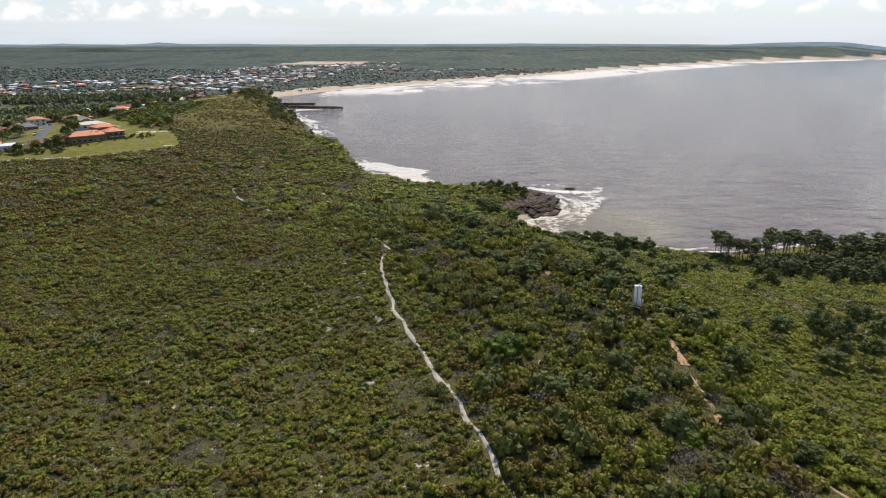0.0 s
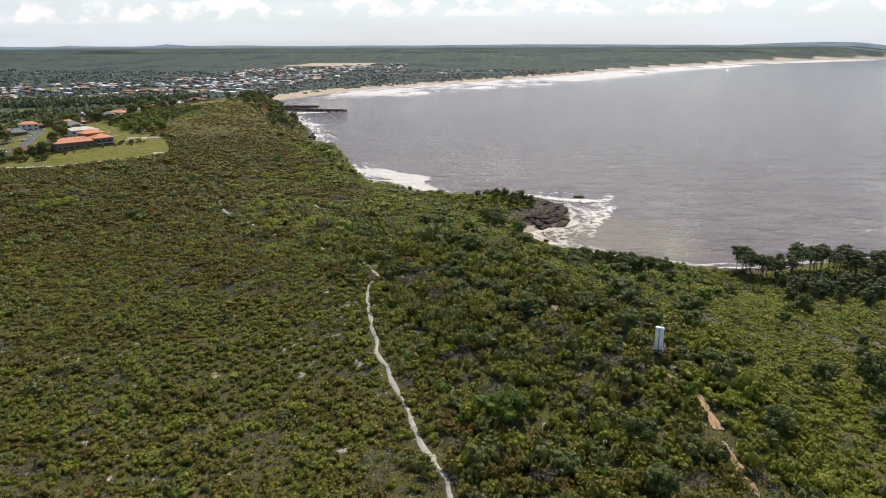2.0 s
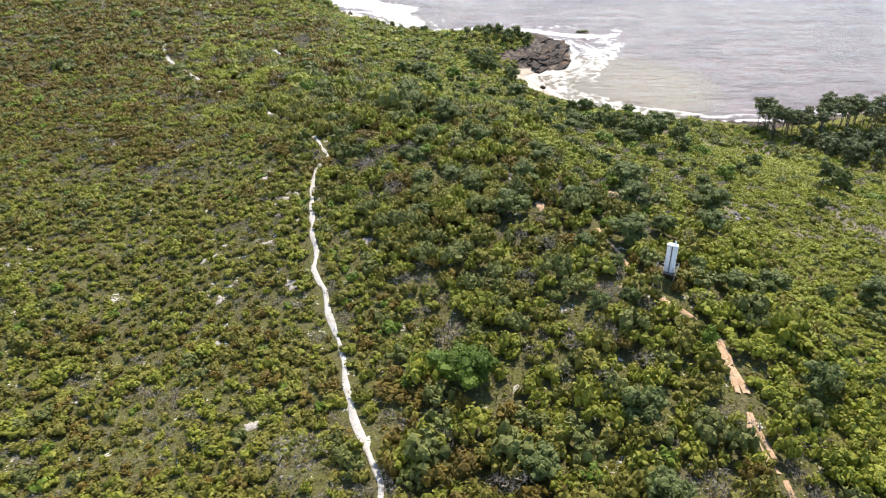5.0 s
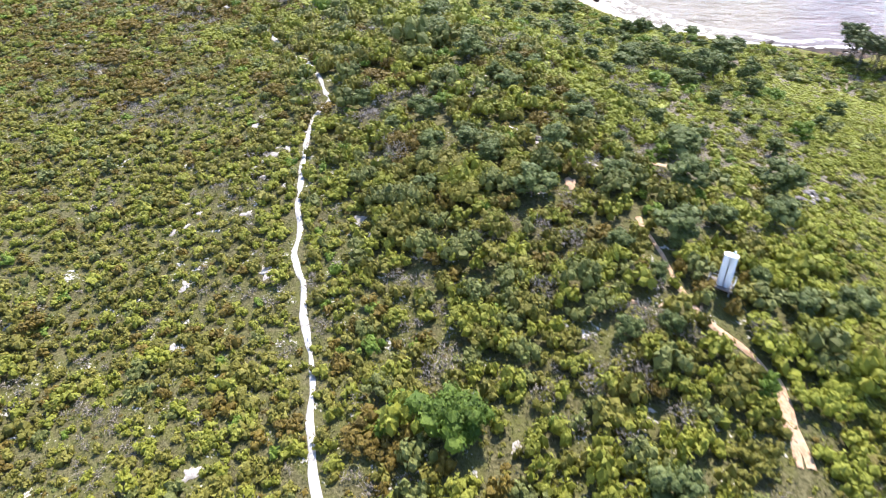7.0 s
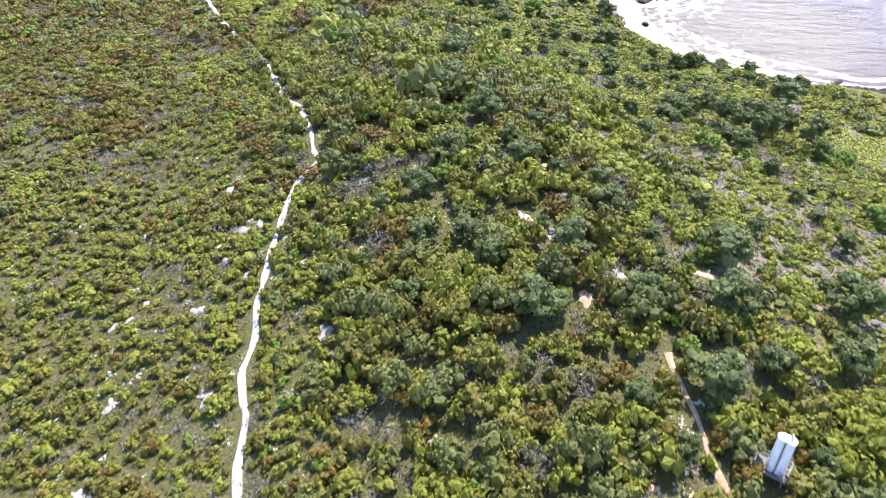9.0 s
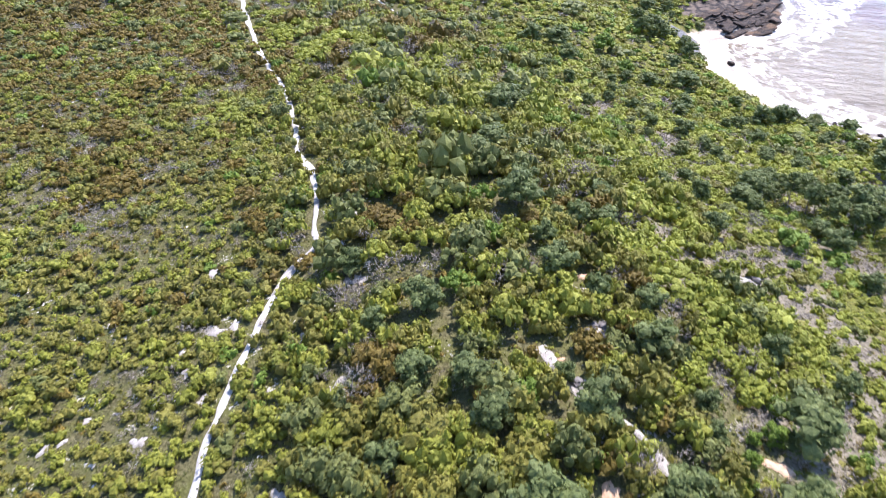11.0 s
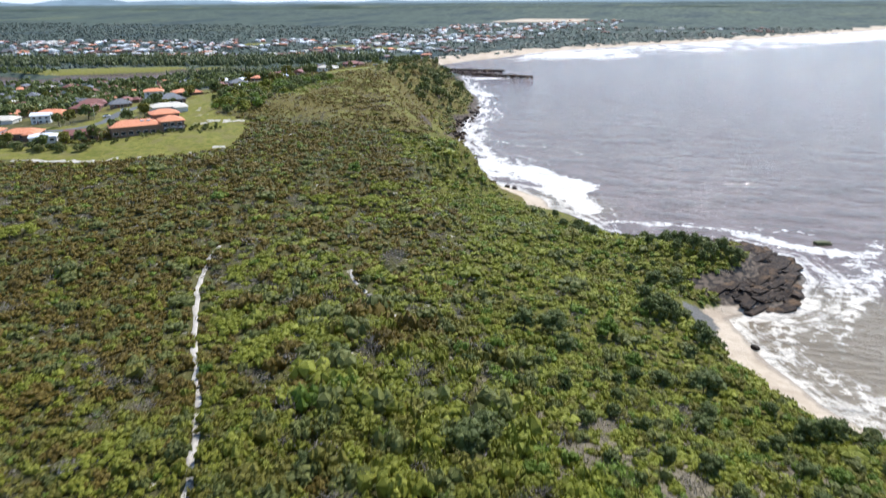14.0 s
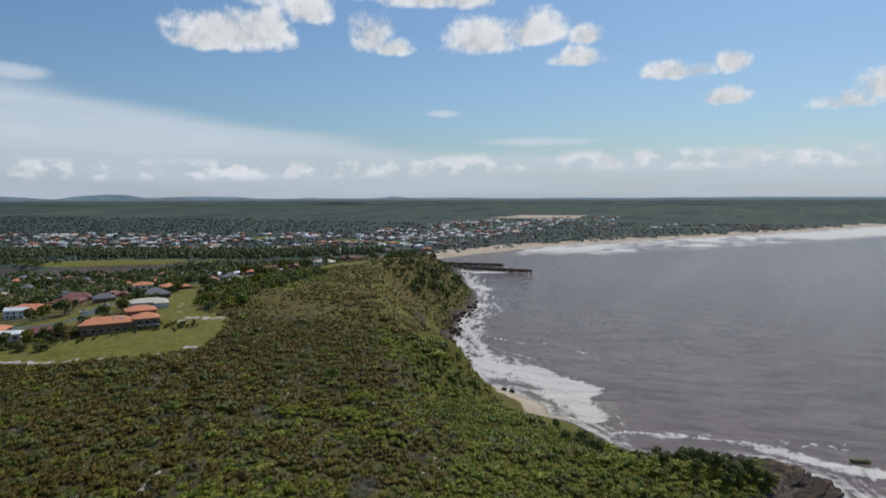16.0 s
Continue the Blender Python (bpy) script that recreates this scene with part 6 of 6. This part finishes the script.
def far_town(spots):
    """Roofs past the river, too many and too far to tell apart."""
    rng = np.random.RandomState(51)
    areas = [((-1700, -360), (1130, 1850), 1350), ((-720, -300), (1850, 2800), 430), ((-330, 260), (2200, 2520), 40), ((-420, -180), (2700, 3050), 60)]
    sets = {k: [] for k in ROOFS}
    taken = list(spots)
    for tries in range(1500):
        x, y = rng.uniform(-900, -420), rng.uniform(560, 960)
        if x < -0.95 * y - 40 or line_distance(np.array(x), np.array(y), RIVER) < (112 if x > -790 else 60) or min(math.hypot(x - a, y - b) for a, b in taken) < 23:
            continue
        taken.append((x, y))
        sets[rng.choice(["grey", "cream", "grey", "orange", "red", "grey", "red"])].append((x, y))
    spots.extend(taken[len(spots):])
    for (x0, x1), (y0, y1), n in areas:
        x, y = rng.uniform(x0, x1, n), rng.uniform(y0, y1, n)
        ok = (vnoise(x, y, 90) * 0.6 + vnoise(x, y, 35) * 0.4 > 0.4) & (shore(x, y) > 60)
        ok &= (y > 1185 + 0.17 * (x + 1050)) & ((y < 1570 + 0.27 * (x + 1536)) | (x > -720))
        for ring in FIELDS + [LAWNS[2]]:
            ok &= ~inside(x, y, ring)
        for a, b in zip(x[ok], y[ok]):
            sets[rng.choice(["white", "cream", "white", "grey", "grey", "grey", "cream", "red", "red", "orange"])].append((a, b))
    for kind, where in sets.items():
        p, f, m = [], [], []
        for x, y in where:
            w, l, t, r = rng.uniform(9, 20), rng.uniform(7, 11), rng.uniform(2.8, 5.0), rng.uniform(0.6, 2.0)
            a, z, o = rng.uniform(0, math.pi), float(height(x, y)) - 0.5, len(p)
            c, s = math.cos(a), math.sin(a)
            shape = [(-w, -l, 0), (w, -l, 0), (w, l, 0), (-w, l, 0), (-w, -l, t), (w, -l, t), (w, l, t), (-w, l, t), (-w + l, 0, t + r), (w - l, 0, t + r)]
            p += [(x + (u * c - v * s) / 2, y + (u * s + v * c) / 2, z + q) for u, v, q in shape]
            for k, tri in enumerate(((0, 1, 5), (0, 5, 4), (1, 2, 6), (1, 6, 5), (2, 3, 7), (2, 7, 6), (3, 0, 4), (3, 4, 7), (4, 5, 9), (4, 9, 8), (5, 6, 9), (6, 7, 8), (6, 8, 9), (7, 4, 8))):
                f.append([o + i for i in tri])
                m.append(0 if k < 8 else 1)
        if p:
            tagged(new("distant_houses", mesh_from("distant_houses", p, f, [PALE_WALL if kind in ("white", "cream") else BRICK_WALL, ROOFS[kind]], m)), f"distant town houses with {ROOF_WORDS[kind]} roofs among trees", "houses", kind="stuff")


def woods(spots):
    rng = np.random.RandomState(61)
    # garden trees between the houses
    kinds = [tree("garden_tree", k, 6.5, 5.0, 8, 20, 0.8, "leafy dark green garden tree between houses", "tree", rng, 0.18, 0.25, 0.85, 0.6, lobes=2) for k in ("tree", "olive", "tree", "dark")]
    places = [(-243, 442), (-248, 437), (-257, 432), (-240, 448), (-238, 460), (-262, 530), (-270, 522), (-264, 500), (-256, 490), (-258, 505)]
    for tries in range(4000):
        if len(places) > 285:
            break
        x, y = rng.uniform(-600, -262), rng.uniform(400, 860)
        road = min(line_distance(np.array(x), np.array(y), ROAD), line_distance(np.array(x), np.array(y), UPPER_ROAD))
        if road < 12 or min(math.hypot(x - a, y - b) for a, b in spots) < 10.5 or line_distance(np.array(x), np.array(y), RIVER) < 42 or inside(np.array(x), np.array(y), LAWNS[0]) or math.hypot(x + 227, y - 466) < 24:
            continue
        places.append((x, y))
    plant_copies(kinds, places, rng, "garden trees of the town", 0.6, 1.35)
    x, y = rng.uniform(-1000, -380, 5200), rng.uniform(500, 980, 5200)
    bank = line_distance(x, y, RIVER)
    ok = (bank > np.where(x > -790, 64, 38)) & ((vnoise(x, y, 45) > 0.34) | (bank < 90)) & (np.min(np.hypot(x[:, None] - np.array(spots)[:, 0], y[:, None] - np.array(spots)[:, 1]), 1) > 8)
    x, y = x[ok], y[ok]
    radius = rng.uniform(2.8, 5.4, len(x))
    plants("town_trees", "tree", np.stack([x, y, height(x, y) + 0.6], 1), radius, radius * rng.uniform(1.0, 1.7, len(x)), 9, radius * 0.36, "dark green trees among the houses by the river", "trees", rng, lobes=2)
    lawn_bush = [tree("lawn_shrub", "dark", 1.7, 1.6, 5, 40, 0.22, "small dark shrub planted on the lawn", "shrub", rng, 0.05, 0.15, 0.85, 0.5) for _ in range(2)]
    places = []
    while len(places) < 46:
        u = rng.rand()
        x, y = -232 + 34 * u + rng.normal(0, 4), 440 + 48 * u + rng.normal(0, 5)
        if inside(np.array(x), np.array(y), LAWNS[0]) and math.hypot(x + 227, y - 466) > 12:
            places.append((x, y))
    plant_copies(lawn_bush, places, rng, "shrubs on the lawn", 0.6, 1.2)
    hedge = [tree("garden_bush", k, 3.0, 3.0, 8, 50, 0.3, "dense leafy bush at the back of the gardens", "bush", rng, 0.08, 0.1, 0.85, 0.6) for k in ("dark", "tree")]
    plant_copies(hedge, [(-300 + 3.4 * i + rng.normal(0, 0.8), 433 + rng.normal(0, 2) - 4 * (i > 8)) for i in range(22)], rng, "bushes behind the gardens", 0.6, 1.1)
    # far woods, nearer clumps finer than those towards the horizon
    for y0, y1, n, r, count in ((860, 1500, 8000, 5.5, 4), (1400, 2600, 11000, 9.5, 3)):
        y = rng.uniform(y0, y1, n)
        x = rng.uniform(-1.28 * y - 60, 0.62 * y + 40, n)
        d = shore(x, y)
        ok = (d > (30 if y0 < 2000 else 75)) & (depth_north(x, y) < 4300) 
        for ring in FIELDS + LAWNS[1:]:
            ok &= ~inside(x, y, ring)
        ok &= ~inside(x, y, BARE_FIELD) & ~((x > -340) & (y < 1120) & (x > -300 + (y - 860) * 0.1) & (y < 960))
        ok &= (line_distance(x, y, UPPER_ROAD) > 12) & (vnoise(x, y, 110 if y0 < 2000 else 260) > 0.2)
        town = (x < -300) & (x > -1500) & (y > 1060) & (y < 2900)
        ok &= ~(town & (rng.rand(n) < 0.2)) & (line_distance(x, y, RIVER) > 45)
        x, y = x[ok], y[ok]
        radius = r * rng.uniform(0.6, 1.2, len(x))
        tall = np.minimum(radius * rng.uniform(0.7, 1.2, len(x)) * (1.0 if y0 < 1000 else 0.55), np.where(town[ok], 5.5, 8.5))
        plants("far_woods", "hazed_wood", np.stack([x, y, height(x, y) - 0.5], 1), radius, tall, count, radius * 0.32, "distant bush and woodland on flat country, tinted blue-green for haze", "woodland", rng, lobes=1)


def haze_glow(name, colour):
    """Far country with the haze of kilometres of bright air put in as emission."""
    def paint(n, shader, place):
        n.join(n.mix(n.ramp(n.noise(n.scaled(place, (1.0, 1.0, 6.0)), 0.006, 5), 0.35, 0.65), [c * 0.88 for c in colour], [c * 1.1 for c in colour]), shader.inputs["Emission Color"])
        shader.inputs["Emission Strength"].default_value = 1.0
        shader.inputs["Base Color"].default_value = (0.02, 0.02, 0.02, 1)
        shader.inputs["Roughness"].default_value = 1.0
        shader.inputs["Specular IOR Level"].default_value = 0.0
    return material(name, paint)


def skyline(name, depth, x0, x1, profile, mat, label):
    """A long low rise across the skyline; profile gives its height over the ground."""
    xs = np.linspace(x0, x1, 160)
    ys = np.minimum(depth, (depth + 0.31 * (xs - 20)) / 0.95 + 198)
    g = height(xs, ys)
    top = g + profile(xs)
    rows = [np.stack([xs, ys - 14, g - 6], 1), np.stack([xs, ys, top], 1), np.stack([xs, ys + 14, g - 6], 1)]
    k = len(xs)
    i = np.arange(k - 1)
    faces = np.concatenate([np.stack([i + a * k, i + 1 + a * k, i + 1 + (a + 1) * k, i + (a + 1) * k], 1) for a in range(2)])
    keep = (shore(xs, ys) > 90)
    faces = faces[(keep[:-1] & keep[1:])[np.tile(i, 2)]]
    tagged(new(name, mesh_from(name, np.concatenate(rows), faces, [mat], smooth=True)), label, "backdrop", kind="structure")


def river_pines():
    """The dark belt of tall trees along the far bank of the river."""
    rng = np.random.RandomState(67)
    x = rng.uniform(-1450, -430, 2000)
    y = 1030 + 150 * rng.rand(2000) + 0.3 * (x + 925)
    ok = (line_distance(x, y, RIVER) > 70) & (shore(x, y) > 12)
    for ring in LAWNS:
        ok &= ~inside(x, y, ring)
    u = rng.rand(260)
    nx, ny = -345 - 260 * u, 1105 - 110 * u ** 1.4 - 60 * rng.rand(260)
    near = (line_distance(nx, ny, RIVER) > 26) & (shore(nx, ny) > 8)
    x, y = np.r_[x[ok], nx[near]], np.r_[y[ok], ny[near]]
    radius = rng.uniform(3.2, 6.0, len(x))
    plants("river_trees", "pine", np.stack([x, y, height(x, y) + 1.0], 1), radius, rng.uniform(7, 13, len(x)), 8, radius * 0.4, "belts of tall dark trees along the river banks", "woodland", rng, lobes=1)


def hills():
    bumps = ((-4750, 700, 34), (-3700, 330, 31), (-3100, 420, 20), (-2341, 46, 12), (-2360, 120, 6), (-1820, 105, 14), (-1800, 210, 6), (-1400, 260, 5), (700, 900, 7), (2600, 700, 18), (4000, 500, 28))
    def ridge(xs):
        z = 8 + 3 * vnoise(xs, 0 * xs, 300)
        for c, w, h in bumps:
            z = np.maximum(z, 8 + h * np.clip(1 - ((xs - c) / w) ** 2, 0, 1) * (0.8 + 0.3 * vnoise(xs, 0 * xs + 9, 120)))
        return z
    # the strips' emission stands in for haze, brighter and bluer with depth
    skyline("backdrop_hills", 4940, -6300, 4300, ridge, haze_glow("haze_glow_hills", (0.25, 0.34, 0.42)), "low wooded hills on the skyline, glowing blue-grey for haze")
    skyline("backdrop_plain", 4780, -6200, 3700, lambda xs: 4 + 6 * vnoise(xs, 0 * xs + 40, 170), haze_glow("haze_glow_plain", (0.165, 0.225, 0.25)), "wooded plain before the hills, glowing blue-green for haze")
    skyline("backdrop_woods", 4560, -6000, 3300, lambda xs: 2 + 7 * vnoise(xs, 0 * xs + 80, 140), haze_glow("haze_glow_woods", (0.095, 0.135, 0.14)), "woods on the plain, glowing dark green for haze")
    skyline("backdrop_woods_near", 4250, -5800, 2600, lambda xs: 1 + 7 * vnoise(xs, 0 * xs + 120, 120) + 13 * np.clip(1 - ((xs + 1863) / 150) ** 2, 0, 1), haze_glow("haze_glow_near_woods", (0.065, 0.092, 0.075)), "woods across the plain, glowing dull green for haze")


apartments()
town_spots = near_houses()
street_things()
far_town(town_spots)
woods(town_spots)
river_pines()
hills()
